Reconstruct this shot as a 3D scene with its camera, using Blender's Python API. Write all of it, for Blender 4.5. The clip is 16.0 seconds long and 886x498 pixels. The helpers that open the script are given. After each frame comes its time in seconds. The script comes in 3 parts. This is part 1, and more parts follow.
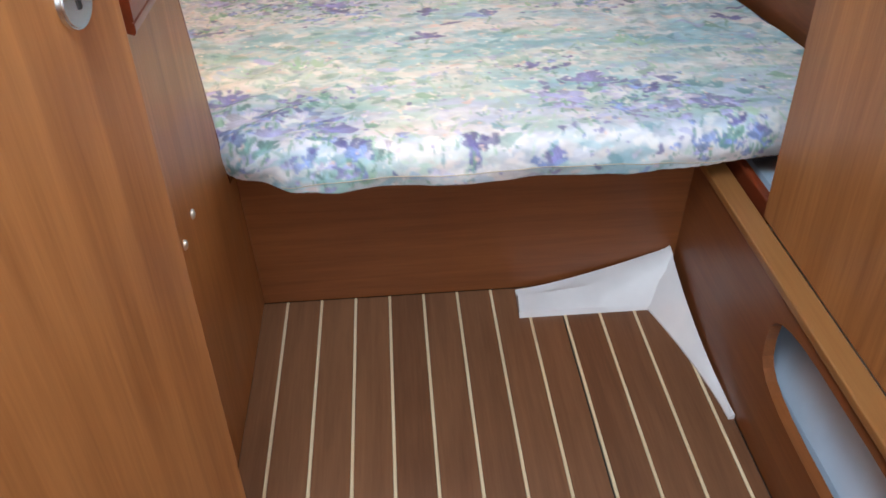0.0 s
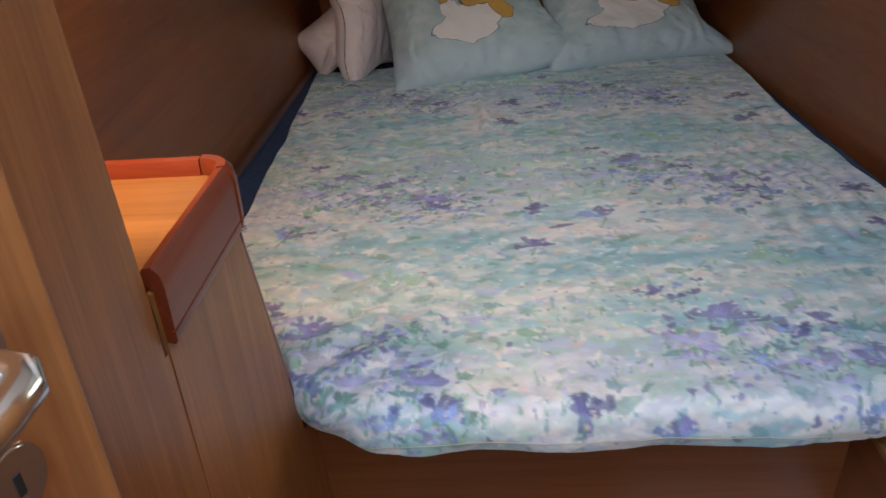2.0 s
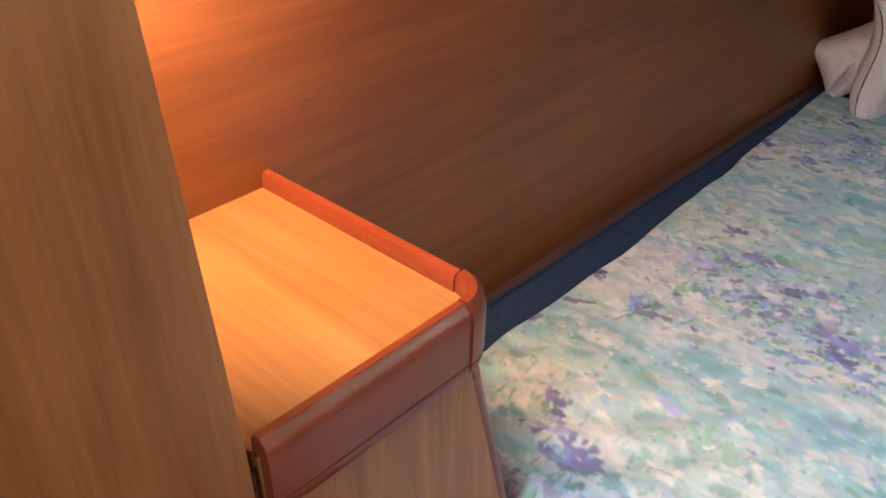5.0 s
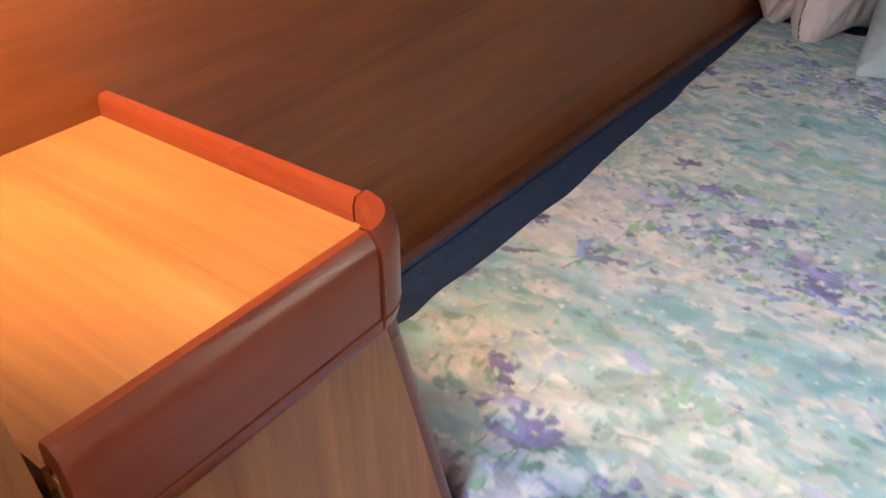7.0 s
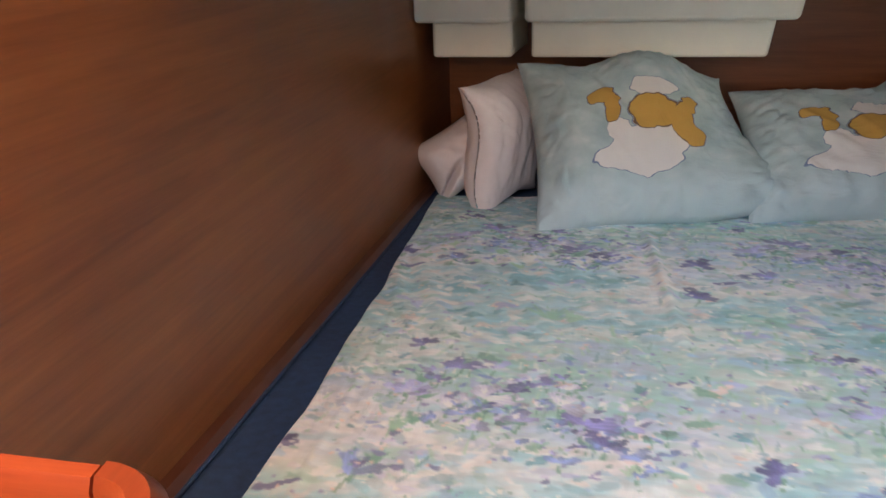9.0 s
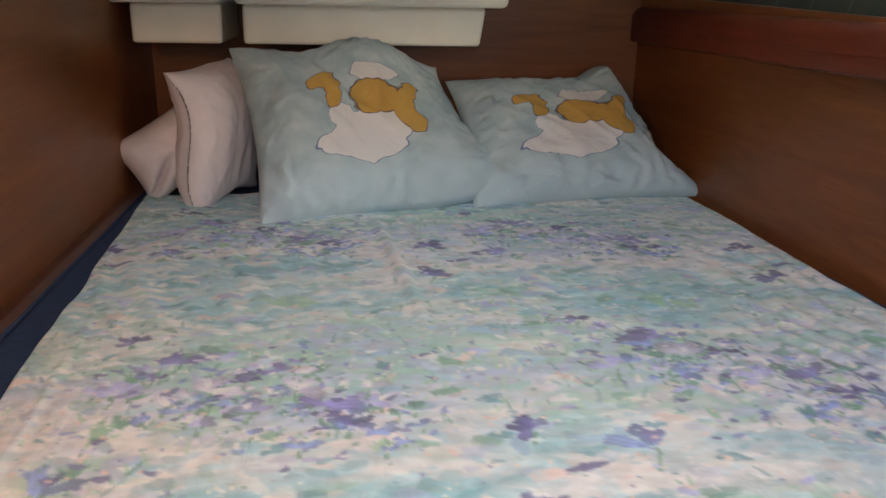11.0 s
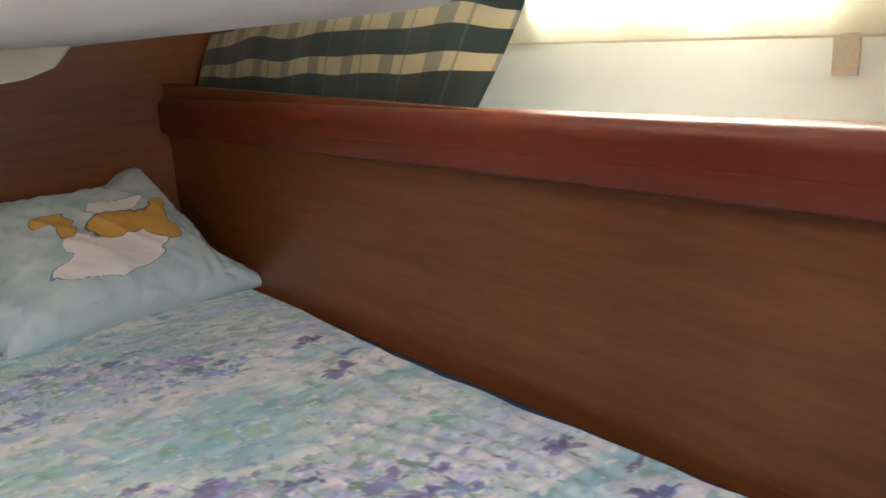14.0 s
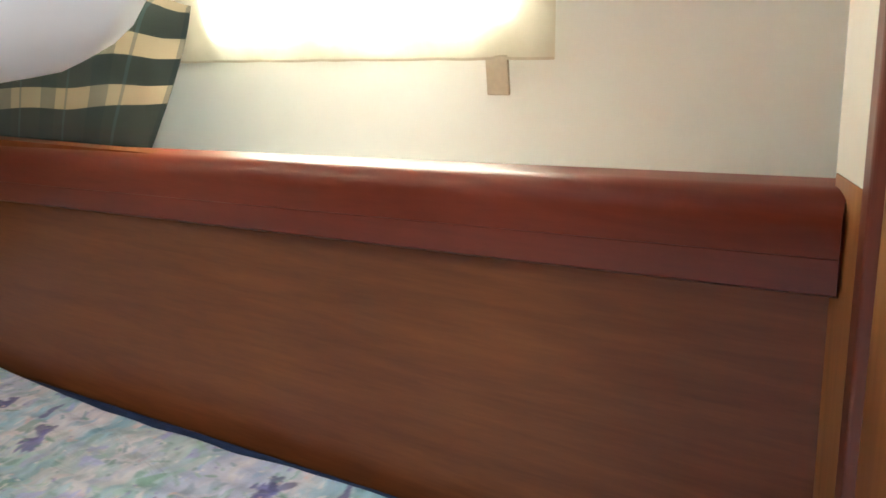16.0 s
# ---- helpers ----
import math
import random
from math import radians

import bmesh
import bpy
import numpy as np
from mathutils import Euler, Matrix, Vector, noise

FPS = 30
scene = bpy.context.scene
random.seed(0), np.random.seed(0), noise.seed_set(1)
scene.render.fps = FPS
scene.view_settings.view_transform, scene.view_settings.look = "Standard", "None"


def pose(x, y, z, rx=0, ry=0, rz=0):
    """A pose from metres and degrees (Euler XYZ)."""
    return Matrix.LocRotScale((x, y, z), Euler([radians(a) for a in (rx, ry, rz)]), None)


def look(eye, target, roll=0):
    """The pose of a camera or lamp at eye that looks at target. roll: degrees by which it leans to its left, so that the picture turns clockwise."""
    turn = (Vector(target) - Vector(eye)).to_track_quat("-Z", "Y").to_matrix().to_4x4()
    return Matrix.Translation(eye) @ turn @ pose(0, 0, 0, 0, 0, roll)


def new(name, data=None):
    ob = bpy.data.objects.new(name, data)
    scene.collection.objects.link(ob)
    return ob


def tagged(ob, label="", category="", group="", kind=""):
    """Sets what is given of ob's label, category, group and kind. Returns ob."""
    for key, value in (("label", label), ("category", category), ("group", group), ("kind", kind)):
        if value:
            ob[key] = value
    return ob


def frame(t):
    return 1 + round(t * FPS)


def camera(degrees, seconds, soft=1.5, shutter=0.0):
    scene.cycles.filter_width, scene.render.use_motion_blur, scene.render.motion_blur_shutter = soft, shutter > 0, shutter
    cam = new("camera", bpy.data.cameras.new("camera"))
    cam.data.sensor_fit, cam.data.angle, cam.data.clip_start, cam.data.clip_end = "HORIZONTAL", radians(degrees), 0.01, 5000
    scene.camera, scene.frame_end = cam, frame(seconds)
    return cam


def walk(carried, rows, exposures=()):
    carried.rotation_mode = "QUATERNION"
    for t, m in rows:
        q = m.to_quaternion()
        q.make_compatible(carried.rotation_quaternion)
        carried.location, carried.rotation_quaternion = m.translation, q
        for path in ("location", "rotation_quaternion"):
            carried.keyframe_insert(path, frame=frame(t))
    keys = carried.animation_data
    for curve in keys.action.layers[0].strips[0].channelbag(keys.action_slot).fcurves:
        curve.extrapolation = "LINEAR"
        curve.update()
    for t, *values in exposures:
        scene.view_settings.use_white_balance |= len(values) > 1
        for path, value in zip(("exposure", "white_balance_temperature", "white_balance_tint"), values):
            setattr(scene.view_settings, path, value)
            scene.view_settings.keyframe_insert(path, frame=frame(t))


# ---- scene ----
cam = camera(56.0, 16.0, soft=1.6)
PATH = [
    (0, (0.303, -1.354, 1.094), (0.389, 0.263, -0.08), -1.7),
    (0.5, (0.309, -1.321, 1.108), (0.403, 0.358, 0.026), -1.7),
    (1, (0.325, -1.255, 1.134), (0.373, 0.472, 0.125), -0.6),
    (1.5, (0.336, -1.166, 1.153), (0.218, 0.588, 0.201), -4.2),
    (2, (0.338, -1.063, 1.189), (0.163, 0.681, 0.225), -5.0),
    (2.5, (0.331, -1.026, 1.234), (0.151, 0.72, 0.275), -2.5),
    (3, (0.326, -0.924, 1.238), (-0.051, 0.82, 0.334), -0.6),
    (3.5, (0.358, -0.84, 1.28), (-0.362, 0.757, 0.315), 2.2),
    (4, (0.396, -0.782, 1.318), (-0.576, 0.633, 0.293), 1.3),
    (4.2, (0.41, -0.758, 1.322), (-0.618, 0.602, 0.281), 1.2),
    (6.3, (0.387, -0.551, 1.18), (-0.808, 0.584, 0.048), -1.9),
    (6.5, (0.371, -0.552, 1.167), (-0.788, 0.62, 0.035), -0.8),
    (7, (0.325, -0.526, 1.128), (-0.689, 0.773, -0.005), -1.3),
    (7.5, (0.271, -0.498, 1.083), (-0.577, 0.978, 0.034), -0.5),
    (8, (0.229, -0.473, 1.054), (-0.488, 1.143, 0.119), 0.2),
    (8.2, (0.221, -0.45, 1.059), (-0.42, 1.248, 0.218), 0.4),
    (10.3, (0.165, -0.412, 0.982), (0.062, 1.466, 0.304), -2.4),
    (10.5, (0.168, -0.39, 0.966), (0.174, 1.493, 0.292), -1.1),
    (11, (0.186, -0.356, 0.931), (0.402, 1.523, 0.282), 1.3),
    (11.5, (0.206, -0.333, 0.918), (0.558, 1.551, 0.347), 1.2),
    (12, (0.23, -0.309, 0.933), (0.692, 1.582, 0.474), -0.6),
    (12.5, (0.249, -0.305, 0.946), (0.799, 1.572, 0.529), -0.7),
    (13, (0.282, -0.288, 0.967), (0.958, 1.536, 0.504), -2.1),
    (13.5, (0.316, -0.284, 0.988), (1.197, 1.437, 0.475), -3.5),
    (14, (0.319, -0.256, 1.002), (1.41, 1.331, 0.461), -2.9),
    (14.5, (0.346, -0.254, 1.006), (1.561, 1.232, 0.444), -3.2),
    (15, (0.387, -0.261, 1.02), (1.727, 1.101, 0.429), -3.3),
    (15.5, (0.413, -0.282, 1.053), (1.836, 0.978, 0.431), -4.4),
    (16, (0.435, -0.311, 1.095), (1.897, 0.881, 0.429), -4.8),
]
EXPOSURE = [(0, 0.35, 6300, 10), (0.5, 0.3, 6200, 10), (1.0, 0.1, 6100, 10), (1.5, -0.1, 6077, 10), (2.0, -0.35, 6053, 10), (2.5, -0.4, 6030, 10), (3.0, -0.35, 6006, 10), (3.5, -0.15, 5983, 10), (4.2, 0.1, 5950, 10), (6.3, 0.25, 5950, 10), (7.0, 0.25, 5950, 10), (8.0, 0.35, 5950, 10), (10.3, 0.25, 6134, 10), (11.0, 0.2, 6212, 10), (11.5, 0.1, 6275, 10), (12.5, 0.2, 6400, 10), (14.5, 0.5, 6500, 10), (16.0, 0.62, 6500, 10)]
walk(cam, [(t, look(eye, target, roll)) for t, eye, target, roll in PATH], EXPOSURE)


# ---- light ----
world = bpy.data.worlds.new("world")
scene.world = world
world.use_nodes = True
wn = world.node_tree
sky = wn.nodes.new("ShaderNodeTexSky")
sky.sky_type = "NISHITA"
sky.sun_disc = False
sky.sun_elevation, sky.sun_rotation = radians(55), radians(-50)
wn.links.new(sky.outputs[0], wn.nodes["Background"].inputs[0])
wn.nodes["Background"].inputs[1].default_value = 0.1


def lamp(name, kind, m, energy, col, **kw):
    d = bpy.data.lights.new(name, kind)
    d.energy, d.color = energy, col
    if "size" in kw:
        d.shape, d.size, d.size_y = "RECTANGLE", kw["size"][0], kw["size"][1]
    if "radius" in kw:
        d.shadow_soft_size = kw["radius"]
    ob = new(name, d)
    ob.matrix_world = m
    return ob


sun = lamp("sun", "SUN", look((-3, 2.5, 6), (0, 0, 0)), 2.5, (1, 0.95, 0.88))
sun.data.angle = radians(0.5)
# daylight that falls down the companionway, and through the porthole
lamp("companionway_light", "AREA", look((0.25, -1.16, 1.92), (0.60, 0.05, 0.35)), 23.5, (0.76, 0.90, 1.0), size=(0.4, 0.8))
# unseen fill lamp outside the forward opening, added to reach the aft lockers
lamp("saloon_light", "AREA", look((0.42, -2.29, 1.30), (0.42, 0.8, 0.95)), 13, (0.80, 0.93, 1.0), size=(0.8, 0.8))
lamp("porthole_light", "AREA", look((1.80, 0.68, 1.30), (1.0, 0.68, 1.05)), 70, (0.93, 0.98, 0.97), size=(0.8, 0.3))
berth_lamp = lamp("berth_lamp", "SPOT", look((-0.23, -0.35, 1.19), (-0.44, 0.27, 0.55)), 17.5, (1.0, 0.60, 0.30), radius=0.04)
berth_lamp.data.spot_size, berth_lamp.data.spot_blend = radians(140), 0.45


# ---- materials ----
def mat(name):
    m = bpy.data.materials.new(name)
    m.use_nodes = True
    nt = m.node_tree
    return m, nt, nt.nodes["Principled BSDF"]


def node(nt, kind, **kw):
    n = nt.nodes.new("ShaderNode" + kind)
    for k, v in kw.items():
        if k == "operation":
            n.operation = v
        elif k == "blend_type":
            n.blend_type = v
        elif k == "data_type":
            n.data_type = v
        elif k == "feature":
            n.feature = v
    return n


def coords(nt, scale=(1, 1, 1), uv=False, rot=(0, 0, 0)):
    tc = node(nt, "TexCoord")
    mp = node(nt, "Mapping")
    mp.inputs["Scale"].default_value = scale
    mp.inputs["Rotation"].default_value = [radians(a) for a in rot]
    nt.links.new(tc.outputs["UV" if uv else "Object"], mp.inputs["Vector"])
    return mp.outputs["Vector"]


def noise_tex(nt, vec, scale, detail=3, rough=0.55, distort=0.0):
    n = node(nt, "TexNoise")
    n.inputs["Scale"].default_value = scale
    n.inputs["Detail"].default_value = detail
    n.inputs["Roughness"].default_value = rough
    n.inputs["Distortion"].default_value = distort
    nt.links.new(vec, n.inputs["Vector"])
    return n


def ramp(nt, fac, stops):
    r = node(nt, "ValToRGB")
    el = r.color_ramp.elements
    while len(el) < len(stops):
        el.new(0.5)
    for e, (p, c) in zip(el, stops):
        e.position = p
        e.color = (*c, 1) if len(c) == 3 else c
    nt.links.new(fac, r.inputs["Fac"])
    return r.outputs["Color"]


def mix(nt, fac, a, b, kind="MIX"):
    n = node(nt, "MixRGB", blend_type=kind)
    for sock, v in ((n.inputs["Fac"], fac), (n.inputs["Color1"], a), (n.inputs["Color2"], b)):
        if isinstance(v, (int, float)):
            sock.default_value = v
        elif isinstance(v, tuple):
            sock.default_value = (*v, 1)
        else:
            nt.links.new(v, sock)
    return n.outputs["Color"]


def calc(nt, op, a, b=None, c=None):
    n = node(nt, "Math", operation=op)
    for k, v in enumerate((a, b, c)):
        if v is None:
            continue
        if isinstance(v, (int, float)):
            n.inputs[k].default_value = v
        else:
            nt.links.new(v, n.inputs[k])
    return n.outputs[0]


def bump(nt, bsdf, height, strength=0.1, distance=0.002):
    b = node(nt, "Bump")
    b.inputs["Strength"].default_value = strength
    b.inputs["Distance"].default_value = distance
    nt.links.new(height, b.inputs["Height"])
    nt.links.new(b.outputs["Normal"], bsdf.inputs["Normal"])


def wood(name, light, dark, along="y", rough=0.38, grain=1.0, rot=(0, 0, 0), vary=0.0):
    """Varnished veneer; along: the axis in which the grain runs."""
    m, nt, b = mat(name)
    sc = {"x": (0.05, 1, 1), "y": (1, 0.05, 1), "z": (1, 1, 0.05)}[along]
    v = coords(nt, sc, rot=rot)
    fine = noise_tex(nt, v, 190 * grain, 4, 0.6, 0.3)
    wide = noise_tex(nt, v, 26 * grain, 3, 0.55, 1.2)
    cloud = noise_tex(nt, coords(nt), 3.5, 2)
    f = calc(nt, "ADD", calc(nt, "MULTIPLY", wide.outputs["Fac"], 0.62), calc(nt, "MULTIPLY", fine.outputs["Fac"], 0.38))
    f = calc(nt, "ADD", f, calc(nt, "MULTIPLY", calc(nt, "SUBTRACT", cloud.outputs["Fac"], 0.5), 0.35))
    if vary:
        oi = node(nt, "ObjectInfo")
        f = calc(nt, "ADD", f, calc(nt, "MULTIPLY", calc(nt, "SUBTRACT", oi.outputs["Random"], 0.5), vary))
    col = ramp(nt, f, [(0.30, dark), (0.72, light)])
    nt.links.new(col, b.inputs["Base Color"])
    nt.links.new(ramp(nt, cloud.outputs["Fac"], [(0.3, (rough - 0.06,) * 3), (0.7, (rough + 0.08,) * 3)]), b.inputs["Roughness"])
    b.inputs["Specular IOR Level"].default_value = 0.38
    b.inputs["Coat Weight"].default_value = 0.07
    b.inputs["Coat Roughness"].default_value = 0.30
    bump(nt, b, fine.outputs["Fac"], 0.12, 0.001)
    return m


def plain(name, col, rough=0.5, metal=0.0, var=0.06, scale=14, bumps=0.05):
    m, nt, b = mat(name)
    n = noise_tex(nt, coords(nt), scale, 4)
    lo = tuple(c * (1 - var) for c in col)
    hi = tuple(min(1, c * (1 + var)) for c in col)
    nt.links.new(ramp(nt, n.outputs["Fac"], [(0.3, lo), (0.7, hi)]), b.inputs["Base Color"])
    b.inputs["Roughness"].default_value = rough
    b.inputs["Metallic"].default_value = metal
    f = noise_tex(nt, coords(nt), scale * 22, 2)
    bump(nt, b, f.outputs["Fac"], bumps, 0.001)
    return m


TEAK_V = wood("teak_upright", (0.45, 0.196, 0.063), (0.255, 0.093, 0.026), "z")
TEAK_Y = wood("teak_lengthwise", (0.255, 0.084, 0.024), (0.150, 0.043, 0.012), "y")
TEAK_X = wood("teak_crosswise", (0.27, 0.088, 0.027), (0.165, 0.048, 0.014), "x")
TEAK_SHELF = wood("teak_shelf", (0.47, 0.225, 0.072), (0.26, 0.108, 0.030), "x", grain=0.7, rot=(0, 0, 12))
TEAK_EDGE = wood("teak_pale_edge", (0.35, 0.158, 0.050), (0.25, 0.102, 0.032), "y")
MAHOGANY = wood("mahogany_trim", (0.25, 0.050, 0.017), (0.175, 0.032, 0.011), "y", rough=0.34, grain=1.3)
MAHOGANY_RAIL = wood("mahogany_rail", (0.205, 0.038, 0.017), (0.145, 0.026, 0.012), "y", rough=0.32, grain=1.3)
MAHOGANY_V = wood("mahogany_post", (0.20, 0.048, 0.024), (0.13, 0.028, 0.015), "z", rough=0.3, grain=1.3)
MAHOGANY_X = wood("mahogany_cross", (0.33, 0.070, 0.024), (0.23, 0.042, 0.016), "x", rough=0.28, grain=1.3)
PLANK = wood("sole_plank", (0.225, 0.100, 0.047), (0.135, 0.055, 0.025), "y", rough=0.42, grain=1.2, vary=0.25)
HOLLY = wood("holly_inlay", (0.78, 0.63, 0.42), (0.64, 0.49, 0.30), "y", rough=0.42)
GELCOAT = plain("white_gelcoat", (0.74, 0.70, 0.70), 0.32, var=0.04, bumps=0.02)
LINER = plain("cream_liner", (0.92, 0.85, 0.71), 0.55, var=0.04, scale=8)
HULL = plain("cream_hull_lining", (0.87, 0.88, 0.84), 0.7, var=0.02, scale=6, bumps=0.04)
CEIL = plain("white_deckhead", (0.84, 0.82, 0.81), 0.5, var=0.04, scale=5, bumps=0.06)
PALEBLUE = plain("pale_blue_bilge_lining", (0.60, 0.71, 0.86), 0.45, var=0.08, scale=9)
CHROME = plain("chrome", (0.86, 0.86, 0.86), 0.22, 1.0, 0.03, 30, 0.01)
STEEL = plain("steel_screw", (0.92, 0.91, 0.89), 0.38, 1.0, 0.05, 60)
BLACK = plain("dark_slot", (0.015, 0.013, 0.012), 0.6)
NAVY = plain("navy_mattress_cloth", (0.020, 0.045, 0.115), 0.85, var=0.25, scale=60, bumps=0.3)
ROSEWHITE = plain("white_pillow_cotton", (0.86, 0.75, 0.75), 0.85, var=0.06, scale=12, bumps=0.25)
DARKBATTEN = plain("dark_red_batten", (0.085, 0.026, 0.014), 0.4, var=0.15, scale=9)
WHITEWALL = plain("dull_white_panel", (0.62, 0.60, 0.57), 0.6)
STRAP = plain("beige_strap", (0.58, 0.50, 0.38), 0.8, var=0.08, scale=60, bumps=0.3)


def meadow_print():
    """Paints a meadow print dab by dab on a fine sheet: bands of cream, teal and mint, grass, tulip clumps and lone blossoms.
    Returns a function that gives the colours at cloth places."""
    rng = np.random.default_rng(11)
    step, nx, ny, left, low = 0.0022, 720, 920, -0.37, -0.37
    xs, ys = left + step * np.arange(nx), low + step * np.arange(ny)

    def cloud(size_x, size_y, octaves=3):
        total = np.zeros((ny, nx))
        for o in range(octaves):
            gx, gy = (xs - left) / size_x * 2 ** o, (ys - low) / size_y * 2 ** o
            ix, iy = gx.astype(int), gy.astype(int)
            fx, fy = gx - ix, gy - iy
            fx, fy = fx * fx * (3 - 2 * fx), (fy * fy * (3 - 2 * fy))[:, None]
            g = rng.normal(size=(iy.max() + 2, ix.max() + 2))
            top = g[iy][:, ix] * (1 - fx) + g[iy][:, ix + 1] * fx
            bot = g[iy + 1][:, ix] * (1 - fx) + g[iy + 1][:, ix + 1] * fx
            total += (top * (1 - fy) + bot * fy) * 0.55 ** o
        return total / total.std()

    drop, repeat = 0.64, 0.64
    at = np.array([0.0, 0.10, 0.19, 0.27, 0.34, 0.42, 0.49, 0.57, 0.64])
    bands = np.array([(0.54, 0.62, 0.79), (0.75, 0.77, 0.86), (0.88, 0.83, 0.83), (0.57, 0.75, 0.82), (0.25, 0.51, 0.61), (0.42, 0.66, 0.71), (0.80, 0.81, 0.81), (0.41, 0.63, 0.60), (0.54, 0.62, 0.79)])

    def band(d):
        d = np.mod(d, drop)
        return np.stack([np.interp(d, at, bands[:, c]) for c in range(3)], -1)

    sway = cloud(0.26, 0.13)
    place = (0.60 - ys)[:, None] + 0.065 * sway
    sheet = band(place)
    wash = np.clip(cloud(0.11, 0.05) * 0.9 - 0.35, 0, 1)[..., None] * 0.75
    sheet = sheet * (1 - wash) + np.array((0.88, 0.85, 0.86)) * wash
    wash = np.clip(cloud(0.13, 0.06) * 0.9 - 0.55, 0, 1)[..., None] * 0.75
    sheet = sheet * (1 - wash) + np.array((0.28, 0.54, 0.63)) * wash

    wash = np.clip(cloud(0.20, 0.11) * 0.9 - 0.50, 0, 1)[..., None] * 0.70
    sheet = sheet * (1 - wash) + np.array((0.40, 0.64, 0.55)) * wash
    rag = cloud(0.012, 0.007, 2)

    def dab(x, y, rx, ry, turn, col, alpha=0.8, shade=0.0, soft=4.0):
        """One stroke: a drop-shaped patch of paint, paler towards its tip by shade."""
        r = max(rx, ry) * 1.15
        i0, i1 = max(0, int((x - r - left) / step)), min(nx, int((x + r - left) / step) + 2)
        j0, j1 = max(0, int((y - r - low) / step)), min(ny, int((y + r - low) / step) + 2)
        if i0 >= i1 or j0 >= j1:
            return
        px, py = np.meshgrid(xs[i0:i1] - x, ys[j0:j1] - y)
        c, sn = math.cos(turn), math.sin(turn)
        p, q = (px * c + py * sn) / rx, (-px * sn + py * c) / ry
        inside = 1 - p * p - q * q * (1 + 0.55 * p) ** 2 + 0.28 * rag[j0:j1, i0:i1]
        m = (np.clip(inside * soft, 0, 1) * alpha)[..., None]
        tone = np.asarray(col) * (1 + shade * np.clip(p + 0.4 * np.sin(9 * q), -1, 1.3))[..., None]
        sheet[j0:j1, i0:i1] = sheet[j0:j1, i0:i1] * (1 - m) + np.clip(tone, 0, 0.95) * m

    def field(x, y):
        return sway[min(ny - 1, max(0, int((y - low) / step))), min(nx - 1, max(0, int((x - left) / step)))]

    for k in range(1300):
        x, y = rng.uniform(left, left + nx * step), rng.uniform(low, low + ny * step)
        size = rng.uniform(0.5, 1.2)
        col = band(0.60 - y + 0.065 * field(x, y) + rng.normal(0, 0.09)) * rng.uniform(0.85, 1.1)
        dab(x, y, 0.050 * size, 0.014 * size, rng.normal(0.05, 0.25), col, rng.uniform(0.35, 0.75), 0.10, 1.5)
    accents = [(0.87, 0.70, 0.68), (0.92, 0.90, 0.89), (0.92, 0.90, 0.89), (0.26, 0.48, 0.42), (0.50, 0.52, 0.80), (0.18, 0.42, 0.52), (0.40, 0.60, 0.78)]
    for k in range(8500):
        x, y = rng.uniform(left, left + nx * step), rng.uniform(low, low + ny * step)
        if rng.random() < 0.34:
            col = np.array(accents[rng.integers(len(accents))])
        else:
            col = band(0.60 - y + 0.065 * field(x, y) + rng.normal(0, 0.06))
        size = rng.uniform(0.42, 1.25) ** 1.6
        dab(x, y, 0.018 * size, 0.0085 * size, rng.normal(0, 0.55), col * rng.uniform(0.80, 1.12), rng.uniform(0.30, 0.85), 0.12)

    greens = [(0.22, 0.44, 0.36), (0.38, 0.60, 0.46), (0.18, 0.37, 0.42), (0.50, 0.68, 0.55), (0.86, 0.86, 0.80)]
    for k in range(5200):
        x, y = rng.uniform(left, left + nx * step), rng.uniform(low, low + ny * step)
        d = (0.60 - y + 0.065 * field(x, y)) % drop
        if (d > 0.44 or d < 0.17) and rng.random() < 0.62:
            dab(x, y, rng.uniform(0.006, 0.020), rng.uniform(0.0018, 0.0030), math.pi / 2 + rng.normal(0, 0.35), greens[rng.integers(len(greens))], rng.uniform(0.4, 0.8))

    def tuft(x, y, size, col):
        for k in range(11):
            w = rng.normal(0, 0.42)
            r = size * rng.uniform(0.6, 1.1)
            dab(x + r * math.sin(w) * 0.9, y + r * math.cos(w) * 0.8, r * 0.85, 0.0036, math.pi / 2 - w, col, 0.75)

    violet, dark, blue, lilac, pale = (0.25, 0.24, 0.52), (0.14, 0.14, 0.36), (0.25, 0.34, 0.64), (0.46, 0.46, 0.76), (0.70, 0.68, 0.84)

    def flower(x, y, size, col, petals=3):
        lean = rng.normal(math.pi / 2, 0.5)
        for k in range(petals):
            w = lean + (k - (petals - 1) / 2) * 0.85 + rng.normal(0, 0.25)
            long = size * rng.uniform(0.42, 0.72)
            dab(x + long * 0.8 * math.cos(w), y + long * 0.7 * math.sin(w), long, long * rng.uniform(0.32, 0.48), w + math.pi, np.array(col) * rng.uniform(0.70, 1.45), rng.uniform(0.75, 0.95), 0.30, 5)
        dab(x, y - size * 0.7, size * 0.5, 0.0022, math.pi / 2 + rng.normal(0, 0.3), (0.20, 0.40, 0.32), 0.8)

    clump = [(0, 0, 0.046, violet), (0.050, -0.060, 0.044, pale), (-0.065, -0.070, 0.042, lilac), (0.095, -0.055, 0.026, dark), (0.130, -0.018, 0.024, violet), (0.100, -0.135, 0.036, lilac),
             (0.190, -0.130, 0.044, violet), (0.220, -0.185, 0.030, dark), (0.165, -0.215, 0.024, blue), (-0.075, 0.078, 0.024, dark), (0.145, -0.085, 0.036, pale), (0.255, -0.205, 0.030, blue), (0.020, -0.120, 0.028, blue)]
